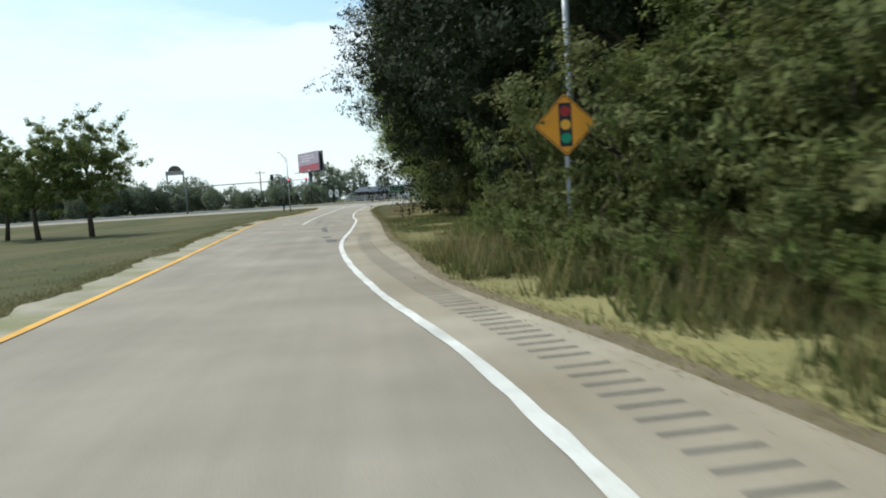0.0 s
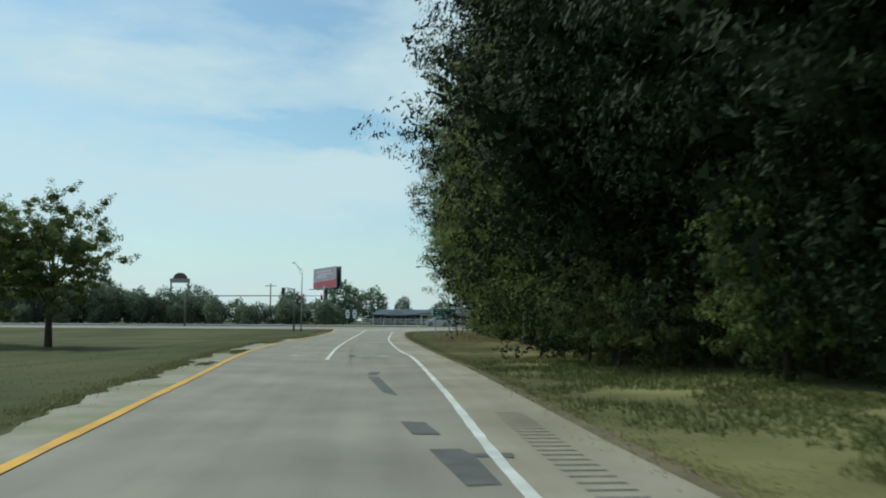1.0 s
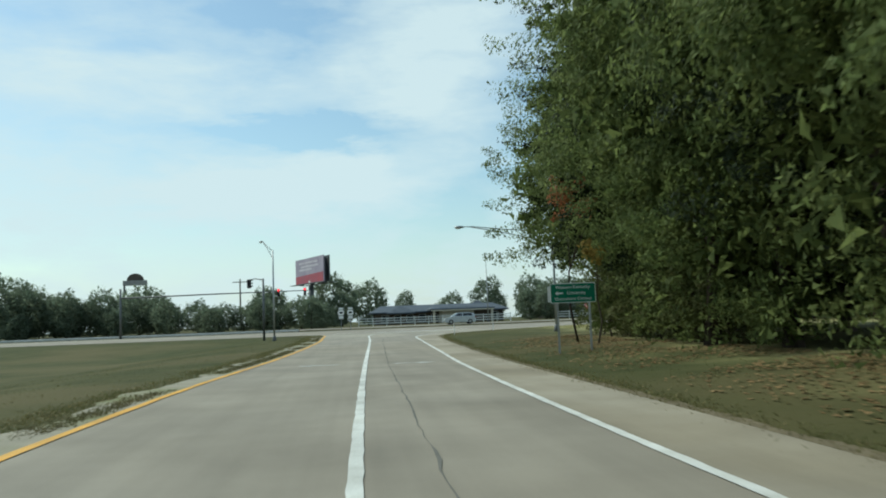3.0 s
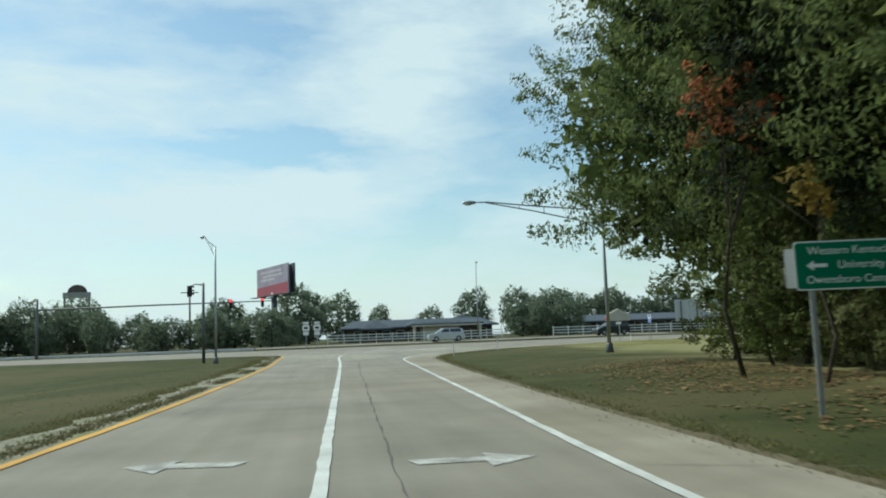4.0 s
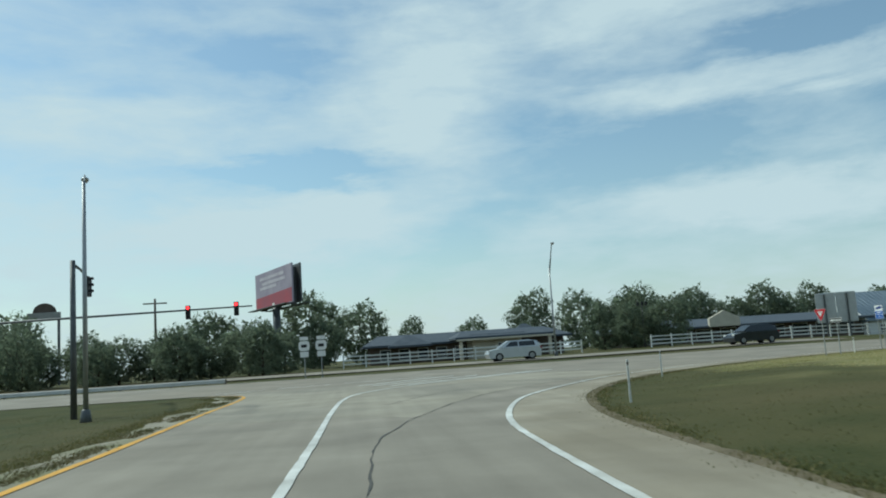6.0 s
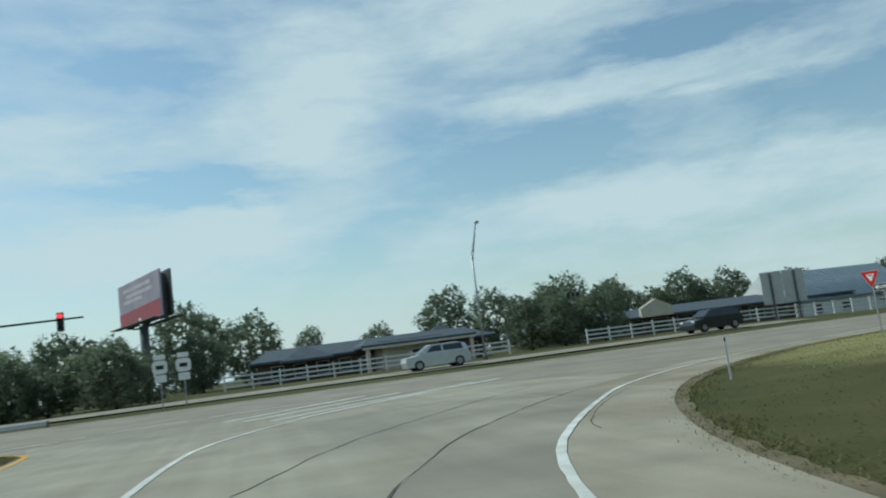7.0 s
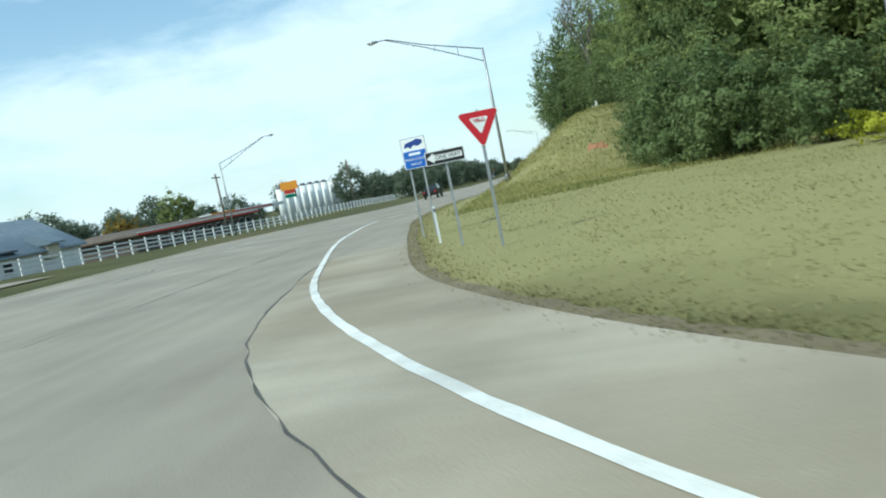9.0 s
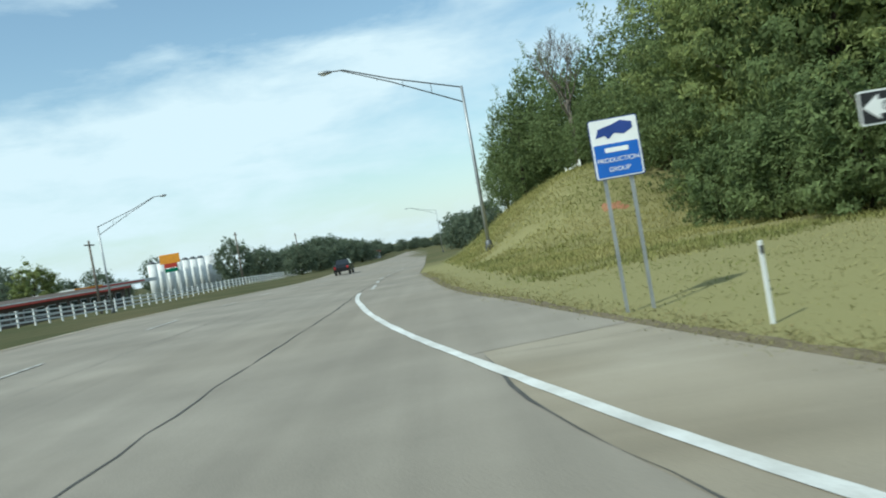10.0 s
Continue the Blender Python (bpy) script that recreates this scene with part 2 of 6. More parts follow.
M = dict(
    asphalt=material("asphalt", (0.238, 0.212, 0.173), (0.302, 0.27, 0.221), 0.9, 0.35, 60, 0.25, c3=(0.266, 0.233, 0.184), big=0.06),
    pale_asphalt=material("pale_worn_asphalt", (0.3, 0.268, 0.21), (0.36, 0.325, 0.26), 0.92, 0.4, 55, 0.25, c3=(0.27, 0.245, 0.2), big=0.12),
    shoulder=material("shoulder_concrete", (0.3, 0.262, 0.2), (0.375, 0.332, 0.26), 0.92, 0.6, 50, 0.3, c3=(0.26, 0.222, 0.16), big=0.2),
    gravel=material("gravel", (0.26, 0.235, 0.18), (0.36, 0.33, 0.255), 0.95, 1.2, 30, 0.6, c3=(0.2, 0.2, 0.1), big=0.5),
    grass=material("grass", (0.05, 0.058, 0.021), (0.085, 0.084, 0.034), 0.95, 0.55, 16, 0.6, spec=0.1, c3=(0.11, 0.095, 0.044), big=0.09),
    edge_dirt=material("edge_dirt", (0.13, 0.105, 0.062), (0.19, 0.155, 0.098), 0.95, 1.6, 22, 0.6),
    dirt=material("dirt", (0.33, 0.15, 0.085), (0.4, 0.2, 0.115), 0.95, 1.5, 20, 0.6),
    white_paint=material("white_road_paint", (0.78, 0.78, 0.74), (0.58, 0.57, 0.52), 0.7, 1.6, 45, 0.2),
    worn_paint=material("worn_road_paint", (0.27, 0.255, 0.225), (0.62, 0.61, 0.57), 0.8, 2.6, 20, 0.2),
    yellow_paint=material("yellow_road_paint", (0.78, 0.4, 0.035), (0.62, 0.34, 0.06), 0.7, 1.2, 40, 0.2),
    tar=material("tar", (0.09, 0.087, 0.08), (0.14, 0.135, 0.125), 0.75, 2, 40, 0.2),
    joint=material("joint_sealant", (0.06, 0.058, 0.052), (0.1, 0.095, 0.085), 0.8, 3, 40, 0.1),
    old_joint=material("worn_joint_sealant", (0.12, 0.115, 0.1), (0.17, 0.16, 0.14), 0.85, 3, 40, 0.1),
    steel=material("galvanised_steel", (0.42, 0.43, 0.43), (0.33, 0.34, 0.35), 0.5, 3, 60, 0.05, 0.75, 0.5),
    dark_steel=material("weathered_steel", (0.16, 0.165, 0.165), (0.11, 0.115, 0.12), 0.55, 3, 60, 0.05, 0.6, 0.5),
    black=material("black_paint", (0.018, 0.018, 0.02), (0.03, 0.03, 0.032), 0.5, 4, 60, 0.03),
    wood_grey=material("grey_wood", (0.2, 0.17, 0.135), (0.13, 0.11, 0.09), 0.85, 3, 40, 0.3),
    white_wood=material("white_painted_wood", (0.82, 0.82, 0.8), (0.68, 0.68, 0.65), 0.6, 1.5, 30, 0.1),
    white_sign=material("white_sheeting", (0.82, 0.82, 0.8), (0.74, 0.74, 0.72), 0.45, 3, 60, 0.02),
    red_sign=material("red_sheeting", (0.55, 0.02, 0.035), (0.46, 0.02, 0.03), 0.4, 3, 60, 0.02),
    orange_sign=material("amber_sheeting", (0.85, 0.36, 0.02), (0.76, 0.31, 0.02), 0.4, 3, 60, 0.02),
    green_sign=material("green_sheeting", (0.006, 0.17, 0.085), (0.006, 0.14, 0.07), 0.4, 3, 60, 0.02),
    blue_sign=material("blue_sheeting", (0.025, 0.13, 0.5), (0.02, 0.11, 0.43), 0.4, 3, 60, 0.02),
    navy=material("navy_print", (0.03, 0.06, 0.25), (0.02, 0.05, 0.2), 0.5, 3, 60, 0.02),
    sign_back=material("bare_aluminium", (0.62, 0.62, 0.6), (0.54, 0.54, 0.53), 0.55, 2, 50, 0.05, 0.1, 0.5),
    sig_red=material("signal_red_disc", (0.4, 0.02, 0.02), (0.33, 0.02, 0.02), 0.4, 3, 60, 0.02),
    sig_amber=material("signal_amber_disc", (0.9, 0.45, 0.04), (0.8, 0.4, 0.04), 0.4, 3, 60, 0.02),
    sig_green=material("signal_green_disc", (0.01, 0.3, 0.16), (0.01, 0.25, 0.13), 0.4, 3, 60, 0.02),
    lit_red=lamp_material("lit_red_lens", (1.0, 0.03, 0.04), 3.0),
    bark=material("bark", (0.085, 0.066, 0.048), (0.05, 0.04, 0.03), 0.95, 5, 30, 0.8),
    # the near wood's shade is put into this leaf colour; mid leaves stay lighter
    leaf_dark=leaf_material("shaded_leaves", (0.018, 0.027, 0.013), (0.03, 0.041, 0.017), 0.15),
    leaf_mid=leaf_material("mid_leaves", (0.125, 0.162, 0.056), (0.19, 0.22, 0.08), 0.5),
    leaf_light=leaf_material("light_leaves", (0.11, 0.145, 0.04), (0.15, 0.17, 0.055), 0.4),
    leaf_red=leaf_material("red_leaves", (0.55, 0.19, 0.1), (0.42, 0.2, 0.09), 0.5),
    # distance haze mixed into the far leaves as a paler, bluer green
    leaf_far=leaf_material("hazy_far_leaves", (0.145, 0.185, 0.125), (0.195, 0.225, 0.15), 0.6, 0.22),
    # sunlight put into the bank leaves' colour; the second kind is kept darker
    leaf_bank=leaf_material("bank_leaves", (0.22, 0.27, 0.1), (0.3, 0.33, 0.125), 0.5),
    leaf_bank2=leaf_material("bank_leaves_dark", (0.15, 0.2, 0.085), (0.2, 0.245, 0.1), 0.5),
    leaf_yellow=leaf_material("yellow_leaves", (0.42, 0.4, 0.04), (0.3, 0.32, 0.04), 0.4),
    leaf_gold=leaf_material("gold_leaves", (0.32, 0.22, 0.05), (0.22, 0.17, 0.05), 0.4),
    blade=leaf_material("grass_blades", (0.12, 0.125, 0.045), (0.17, 0.155, 0.068), 0.4, 0.2),
    lawn_blade=leaf_material("lawn_blades", (0.08, 0.09, 0.03), (0.125, 0.12, 0.05), 0.4, 0.2, (0.155, 0.137, 0.062), 0.09),
    straw_blade=leaf_material("straw_blades", (0.36, 0.33, 0.15), (0.47, 0.41, 0.215), 0.45, 0.2, (0.24, 0.25, 0.085), 0.25),
    bank_blade=leaf_material("bank_blades", (0.32, 0.31, 0.11), (0.42, 0.37, 0.16), 0.45, 0.2, (0.2, 0.22, 0.07), 0.2),
    dry_blade=leaf_material("dry_blades", (0.28, 0.23, 0.115), (0.22, 0.19, 0.085), 0.3, 0.2),
    dry_weed=leaf_material("joint_weed_leaves", (0.12, 0.115, 0.05), (0.19, 0.16, 0.085), 0.3, 0.3),
    litter=leaf_material("fallen_leaves", (0.2, 0.125, 0.06), (0.27, 0.19, 0.095), 0.2, 0.35),
    weed=leaf_material("weed_leaves", (0.1, 0.125, 0.04), (0.14, 0.14, 0.055), 0.35),
    cream=material("cream_stucco", (0.6, 0.55, 0.45), (0.52, 0.47, 0.38), 0.9, 1, 30, 0.2),
    blue_roof=material("blue_grey_shingles", (0.092, 0.108, 0.13), (0.068, 0.084, 0.106), 0.8, 1.5, 20, 0.3),
    grey_roof=material("grey_metal_roof", (0.22, 0.265, 0.31), (0.18, 0.225, 0.265), 0.5, 1, 25, 0.05, 0.4, 0.5),
    dark_wall=material("brown_and_shade_wall", (0.14, 0.11, 0.09), (0.1, 0.08, 0.066), 0.9, 1, 30, 0.2),
    grey_wall=material("grey_wall", (0.36, 0.35, 0.33), (0.3, 0.29, 0.28), 0.9, 1, 30, 0.1),
    white_wall=material("white_wall", (0.74, 0.74, 0.72), (0.64, 0.64, 0.62), 0.8, 1, 30, 0.1),
    red_trim=material("red_trim", (0.5, 0.05, 0.035), (0.42, 0.045, 0.03), 0.6, 2, 40, 0.05),
    orange_trim=material("orange_trim", (0.85, 0.35, 0.04), (0.75, 0.3, 0.04), 0.6, 2, 40, 0.05),
    glass=material("dark_window_glass", (0.02, 0.025, 0.03), (0.03, 0.036, 0.042), 0.08, 2, 40, 0.0, spec=0.6),
    silver=material("silver_car_paint", (0.55, 0.57, 0.59), (0.5, 0.52, 0.54), 0.28, 2, 80, 0.01, 0.6, 0.5),
    charcoal=material("charcoal_car_paint", (0.05, 0.06, 0.07), (0.04, 0.048, 0.056), 0.25, 2, 80, 0.01, 0.4, 0.5),
    blackcar=material("black_car_paint", (0.015, 0.016, 0.018), (0.02, 0.021, 0.024), 0.2, 2, 80, 0.01, 0.2, 0.5),
    rubber=material("tyre_rubber", (0.02, 0.02, 0.02), (0.03, 0.03, 0.03), 0.9, 8, 60, 0.2),
    lens=material("lamp_lens", (0.7, 0.7, 0.66), (0.6, 0.6, 0.57), 0.2, 4, 60, 0.0, spec=0.6),
    tail=material("tail_lamp", (0.4, 0.02, 0.02), (0.3, 0.015, 0.015), 0.3, 4, 60, 0.0),
    board_pink=material("billboard_print_pale", (0.44, 0.38, 0.44), (0.33, 0.28, 0.35), 0.6, 0.4, 10, 0.0),
    board_text=material("billboard_print_letters", (0.62, 0.57, 0.6), (0.5, 0.44, 0.49), 0.6, 0.8, 6, 0.0),
    board_red=material("billboard_print_red", (0.42, 0.08, 0.1), (0.33, 0.09, 0.12), 0.6, 0.4, 10, 0.0),
)


M["highway"] = M["asphalt"].copy()
M["highway"].name = "highway_asphalt"
wear(M["highway"], 0.82, 1.16, turn=75)


def dry_and_lit(mat, colour, x0, x1):
    """Grass paler eastwards on an uneven border: dry growth plus painted sun and glare."""
    nt = mat.node_tree
    b = nt.nodes["Principled BSDF"]
    src = b.inputs["Base Color"].links[0].from_socket
    tc, sp, no = nt.nodes.new("ShaderNodeTexCoord"), nt.nodes.new("ShaderNodeSeparateXYZ"), nt.nodes.new("ShaderNodeTexNoise")
    no.inputs["Scale"].default_value, no.inputs["Detail"].default_value = 0.22, 6.0
    nt.links.new(tc.outputs["Object"], sp.inputs[0]), nt.links.new(tc.outputs["Object"], no.inputs["Vector"])
    add, mr, mx = nt.nodes.new("ShaderNodeMath"), nt.nodes.new("ShaderNodeMapRange"), nt.nodes.new("ShaderNodeMix")
    add.operation, mx.data_type, mr.interpolation_type = "MULTIPLY_ADD", "RGBA", "SMOOTHSTEP"
    nt.links.new(no.outputs[0], add.inputs[0])
    add.inputs[1].default_value = 16.0
    nt.links.new(sp.outputs["X"], add.inputs[2])
    mr.inputs["From Min"].default_value, mr.inputs["From Max"].default_value, mr.inputs["To Max"].default_value = x0 + 8, x1 + 8, 0.8
    nt.links.new(add.outputs[0], mr.inputs["Value"])
    lean, near, both = nt.nodes.new("ShaderNodeMath"), nt.nodes.new("ShaderNodeMapRange"), nt.nodes.new("ShaderNodeMath")
    lean.operation, both.operation = "MULTIPLY_ADD", "MULTIPLY"
    nt.links.new(sp.outputs["X"], lean.inputs[0])
    lean.inputs[1].default_value = -0.27
    nt.links.new(sp.outputs["Y"], lean.inputs[2])
    near.inputs["From Min"].default_value, near.inputs["From Max"].default_value = 176, 170
    nt.links.new(lean.outputs[0], near.inputs["Value"])
    end, held = nt.nodes.new("ShaderNodeMapRange"), nt.nodes.new("ShaderNodeMath")
    end.inputs["From Min"].default_value, end.inputs["From Max"].default_value, end.inputs["To Min"].default_value, end.inputs["To Max"].default_value = 55, 95, 1, 0.15
    held.operation = "MULTIPLY"
    nt.links.new(sp.outputs["X"], end.inputs["Value"])
    nt.links.new(near.outputs[0], held.inputs[0]), nt.links.new(end.outputs[0], held.inputs[1])
    nt.links.new(mr.outputs[0], both.inputs[0]), nt.links.new(held.outputs[0], both.inputs[1])
    nt.links.new(both.outputs[0], mx.inputs[0]), nt.links.new(src, mx.inputs[6])
    mx.inputs[7].default_value = (*colour, 1)
    nt.links.new(mx.outputs[2], b.inputs["Base Color"])
    for n in nt.nodes:
        if n.type == "BSDF_TRANSLUCENT":
            nt.links.new(mx.outputs[2], n.inputs["Color"])


dry_and_lit(M["grass"], (0.3, 0.275, 0.125), -1, 6)
for key in ("lawn_blade", "blade"):
    dry_and_lit(M[key], (0.38, 0.348, 0.165), -1, 6)
for key in ("asphalt", "pale_asphalt", "shoulder"):
    wear(M[key], 0.8, 1.18)
for key in ("white_paint", "yellow_paint"):
    wear(M[key], 0.72, 1.1, 3.0, 0.8)


# ---- building helpers ----
def mesh_of(bm, name, mats):
    me = bpy.data.meshes.new(name)
    bm.normal_update()
    bm.to_mesh(me)
    bm.free()
    for m in mats if isinstance(mats, (list, tuple)) else (mats,):
        me.materials.append(M[m])
    return me


def thing(name, x, y, z, rz=0.0, label="", category="", group="", kind=""):
    ob = new(name)
    ob.empty_display_size = 0.3
    ob.matrix_basis = pose(x, y, z, 0, 0, rz)
    return tagged(ob, label, category, group, kind)


def part(name, bm, mats, parent, label="", m=None):
    ob = new(name, mesh_of(bm, name, mats))
    ob.parent = parent
    if m is not None:
        ob.matrix_basis = m
    return tagged(ob, label)


def solo(name, bm, mats, label="", category="", group="", kind=""):
    return tagged(new(name, mesh_of(bm, name, mats)), label, category, group, kind)


def raw(name, verts, faces, mats, parent=None, smooth=False):
    me = bpy.data.meshes.new(name)
    me.from_pydata(verts, [], faces)
    for m in mats if isinstance(mats, (list, tuple)) else (mats,):
        me.materials.append(M[m])
    if smooth:
        me.shade_smooth()
    ob = new(name, me)
    ob.parent = parent
    return ob


def box(bm, cx, cy, cz, sx, sy, sz, bevel=0.0, m=None, mat=0):
    r = bmesh.ops.create_cube(bm, size=1, matrix=(m or Matrix()) @ Matrix.Translation((cx, cy, cz)) @ Matrix.Diagonal((sx, sy, sz, 1)))
    vs = r["verts"]
    fs = {f for v in vs for f in v.link_faces}
    for f in fs:
        f.material_index = mat
    if bevel:
        es = list({e for v in vs for e in v.link_edges})
        r = bmesh.ops.bevel(bm, geom=es, offset=bevel, segments=2, affect="EDGES", profile=0.6)
        for f in r["faces"]:
            f.material_index = mat
    return bm


def tube(bm, pts, radii, seg=8, mat=0, cap=True):
    """A tapered tube along points."""
    rings = []
    pts = [Vector(p) for p in pts]
    if isinstance(radii, (int, float)):
        radii = [radii] * len(pts)
    for i, p in enumerate(pts):
        d = (pts[min(i + 1, len(pts) - 1)] - pts[max(i - 1, 0)]).normalized()
        q = d.to_track_quat("Z", "Y").to_matrix()
        rings.append([bm.verts.new(p + q @ Vector((math.cos(2 * math.pi * k / seg) * radii[i], math.sin(2 * math.pi * k / seg) * radii[i], 0))) for k in range(seg)])
    for a, b in zip(rings, rings[1:]):
        for k in range(seg):
            f = bm.faces.new((a[k], a[(k + 1) % seg], b[(k + 1) % seg], b[k]))
            f.material_index, f.smooth = mat, True
    if cap:
        for ring in (rings[0][::-1], rings[-1]):
            bm.faces.new(ring).material_index = mat
    return bm


def plate(bm, pts, depth, mat=0, m=None):
    """A flat plate in the xz plane, its face towards -y, with that thickness."""
    m = m or Matrix()
    a = [bm.verts.new(m @ Vector((x, 0, z))) for x, z in pts]
    b = [bm.verts.new(m @ Vector((x, depth, z))) for x, z in pts]
    bm.faces.new(a).material_index = mat
    bm.faces.new(b[::-1]).material_index = mat
    n = len(pts)
    for i in range(n):
        bm.faces.new((a[i], b[i], b[(i + 1) % n], a[(i + 1) % n])).material_index = mat
    return bm


def rounded(w, h, r, n=4):
    out = []
    for cx, cz, a0 in ((w / 2 - r, h / 2 - r, 0), (-w / 2 + r, h / 2 - r, 90), (-w / 2 + r, -h / 2 + r, 180), (w / 2 - r, -h / 2 + r, 270)):
        for k in range(n + 1):
            a = radians(a0 + 90 * k / n)
            out.append((cx + r * math.cos(a), cz + r * math.sin(a)))
    return out[::-1]


def disc(cx, cz, r, n=20):
    return [(cx + r * math.cos(-2 * math.pi * k / n), cz + r * math.sin(-2 * math.pi * k / n)) for k in range(n)]


def lettering(name, text, size, mat, parent, x, y, z, label=""):
    cu = bpy.data.curves.new(name, "FONT")
    cu.body, cu.size, cu.align_x, cu.align_y, cu.extrude = text, size, "CENTER", "CENTER", 0.002
    tmp = bpy.data.objects.new(name, cu)
    scene.collection.objects.link(tmp)
    me = bpy.data.meshes.new_from_object(tmp.evaluated_get(bpy.context.evaluated_depsgraph_get()))
    bpy.data.objects.remove(tmp)
    me.materials.clear()
    me.materials.append(M[mat])
    ob = new(name, me)
    ob.parent = parent
    ob.matrix_basis = pose(x, y, z, 90, 0, 0)
    return tagged(ob, label)


# ---- the plan: curves of the ramp and the highway ----
def curve(points, step=1.0):
    """A smooth run of points through the given ones."""
    p = [np.array(q, float) for q in points]
    p = [2 * p[0] - p[1]] + p + [2 * p[-1] - p[-2]]
    out = []
    for i in range(1, len(p) - 2):
        n = max(2, int(np.linalg.norm(p[i + 1] - p[i]) / step))
        for k in range(n):
            t = k / n
            out.append(0.5 * ((2 * p[i]) + (p[i + 1] - p[i - 1]) * t + (2 * p[i - 1] - 5 * p[i] + 4 * p[i + 1] - p[i + 2]) * t * t + (3 * p[i] - p[i - 1] - 3 * p[i + 1] + p[i + 2]) * t ** 3))
    out.append(p[-2])
    return np.array(out)


YELLOW = curve([(4.5, -40), (3.4, -20), (1.9, 0), (0.6, 12), (-1.5, 25), (-3.25, 35), (-5.1, 45), (-6.95, 55), (-8.85, 65), (-10.6, 76), (-12.2, 90), (-13.15, 104), (-14.45, 118), (-16.15, 133), (-18.15, 147), (-19.4, 156), (-20.6, 160.6), (-23.0, 163.2)])
EDGE = curve([(10.5, -40), (9.4, -20), (7.4, 0), (5.35, 14), (4.05, 22), (2.6, 28), (1.2, 35), (0.15, 42), (-0.6, 50), (-1.65, 60.5), (-2.45, 67.5), (-3.15, 72), (-4.55, 83.3), (-5.9, 96), (-6.63, 105), (-7.36, 114), (-8.15, 124), (-8.87, 133), (-9.05, 137), (-8.76, 141), (-8.1, 144.8), (-7.0, 148), (-5.5, 151.5), (-3.8, 154.9), (-1.05, 158.6), (2.7, 162.3), (6.7, 165.4), (11.35, 168.1), (16.3, 170.75), (21.2, 173), (28, 175.6), (42.8, 179.9), (100, 195.6), (200, 223), (400, 277)])
OUTER = curve([(13, -40), (11.6, -20), (9.3, 0), (6.9, 14), (5.45, 21.7), (3.55, 29), (2.55, 36), (1.55, 43), (0.8, 50), (-0.35, 61), (-1.95, 74), (-2.95, 83), (-4.4, 96), (-5.4, 107), (-6.3, 119), (-6.95, 130), (-7.2, 137), (-6.6, 143), (-5.4, 147.5), (-3.9, 151.2), (-1.9, 154.7), (1.2, 158.6), (4.2, 161.5), (7.3, 163.8), (11.8, 166.15), (17.2, 168.7), (24.7, 171.9), (42.8, 177.8)])
CENTRE = curve([(-5.2, 64), (-6.6, 75), (-7.9, 87), (-9.0, 98), (-10.15, 110), (-11.3, 122), (-12.5, 134), (-13.5, 143), (-14.05, 149), (-14.15, 153.5), (-13.4, 157), (-12.2, 160)])
NEAR = [(-400, 178), (-120, 168), (-60, 165.5), (-24, 164.4), (0, 166), (12, 168.2), (24.7, 172), (42.8, 177.8), (100, 193.5), (200, 221), (400, 275)]
FAR = [(-400, 192), (-120, 180), (-60, 177.5), (-18, 178), (0, 179.6), (20, 183.8), (46, 190.8), (100, 206), (200, 233), (400, 287)]


def along(line, x):
    return float(np.interp(x, [p[0] for p in line], [p[1] for p in line]))


def at_y(line, y):
    n = int(np.argmax(line[:, 1] > min(y, 134)))
    a, b = line[max(n - 1, 0)], line[n]
    return float(a[0] + (b[0] - a[0]) * (min(y, 134) - a[1]) / (b[1] - a[1] + 1e-9))


def smooth(v):
    v = min(max(v, 0.0), 1.0)
    return v * v * (3 - 2 * v)


DIP = [(18, 0), (30, 0.12), (45, 0.45), (60, 0.85), (73, 1.2), (90, 1.55), (122, 1.85), (160, 2.6), (232, 3.6), (400, 5.0)]


def road_z(x, y):
    n, f, dip = along(NEAR, x), along(FAR, x), along(DIP, x)
    if y < n:
        return -dip
    return (0.3 * smooth((y - n) / (f - n)) if y < f else 0.3 + 0.3 * smooth((y - f) / 22)) - dip


def bump(x, y, s, k=0):
    return noise.noise((x / s, y / s, k * 7.3))




def land(x, y):
    """The height of the ground."""
    z = road_z(x, y) - 0.035
    yl = at_y(YELLOW, y)
    if y < 164:
        d = yl - 2.4 - x
        if d > 0:
            z += -1.0 * smooth(d / 14) * smooth((162 - y) / 25) * smooth((y + 60) / 40) + 0.05 * bump(x, y, 4) * smooth(d / 3)
    n = along(NEAR, x)
    if y < n:
        d = x - at_y(OUTER, y) - 0.4
        if y > 134:
            i = int(np.argmin(np.hypot(OUTER[:, 0] - x, OUTER[:, 1] - y)))
            t = OUTER[min(i + 1, len(OUTER) - 1)] - OUTER[max(i - 1, 0)]
            t = t / np.hypot(*t)
            d = float((x - OUTER[i, 0]) * t[1] - (y - OUTER[i, 1]) * t[0]) - 0.4
            if x > 42:
                d = n - y
        if d > 0:
            z += 0.22 * smooth(d / 7) + 0.07 * bump(x, y, 5, 1) * smooth(d / 3)
            if x > 20:
                off = n - y - 1.5
                z += 4.0 * smooth((x - 33 - 0.55 * max(0.0, off - 6)) / 13) * smooth(off / 9) * (1 - smooth((x - 64) / 70))
    elif y > along(FAR, x) + 0.5:
        z += 0.06 * bump(x, y, 6, 2) * smooth((y - along(FAR, x)) / 4)
    return z


# ---- ground ----
def spread(lo, hi, step, far):
    mid = list(np.arange(lo, hi + 0.01, step))
    a, b, s = [], [], step
    x = lo
    while x > -far:
        s *= 1.28
        x -= s
        a.append(x)
    x, s = hi, step
    while x < far:
        s *= 1.28
        x += s
        b.append(x)
    return a[::-1] + mid + b


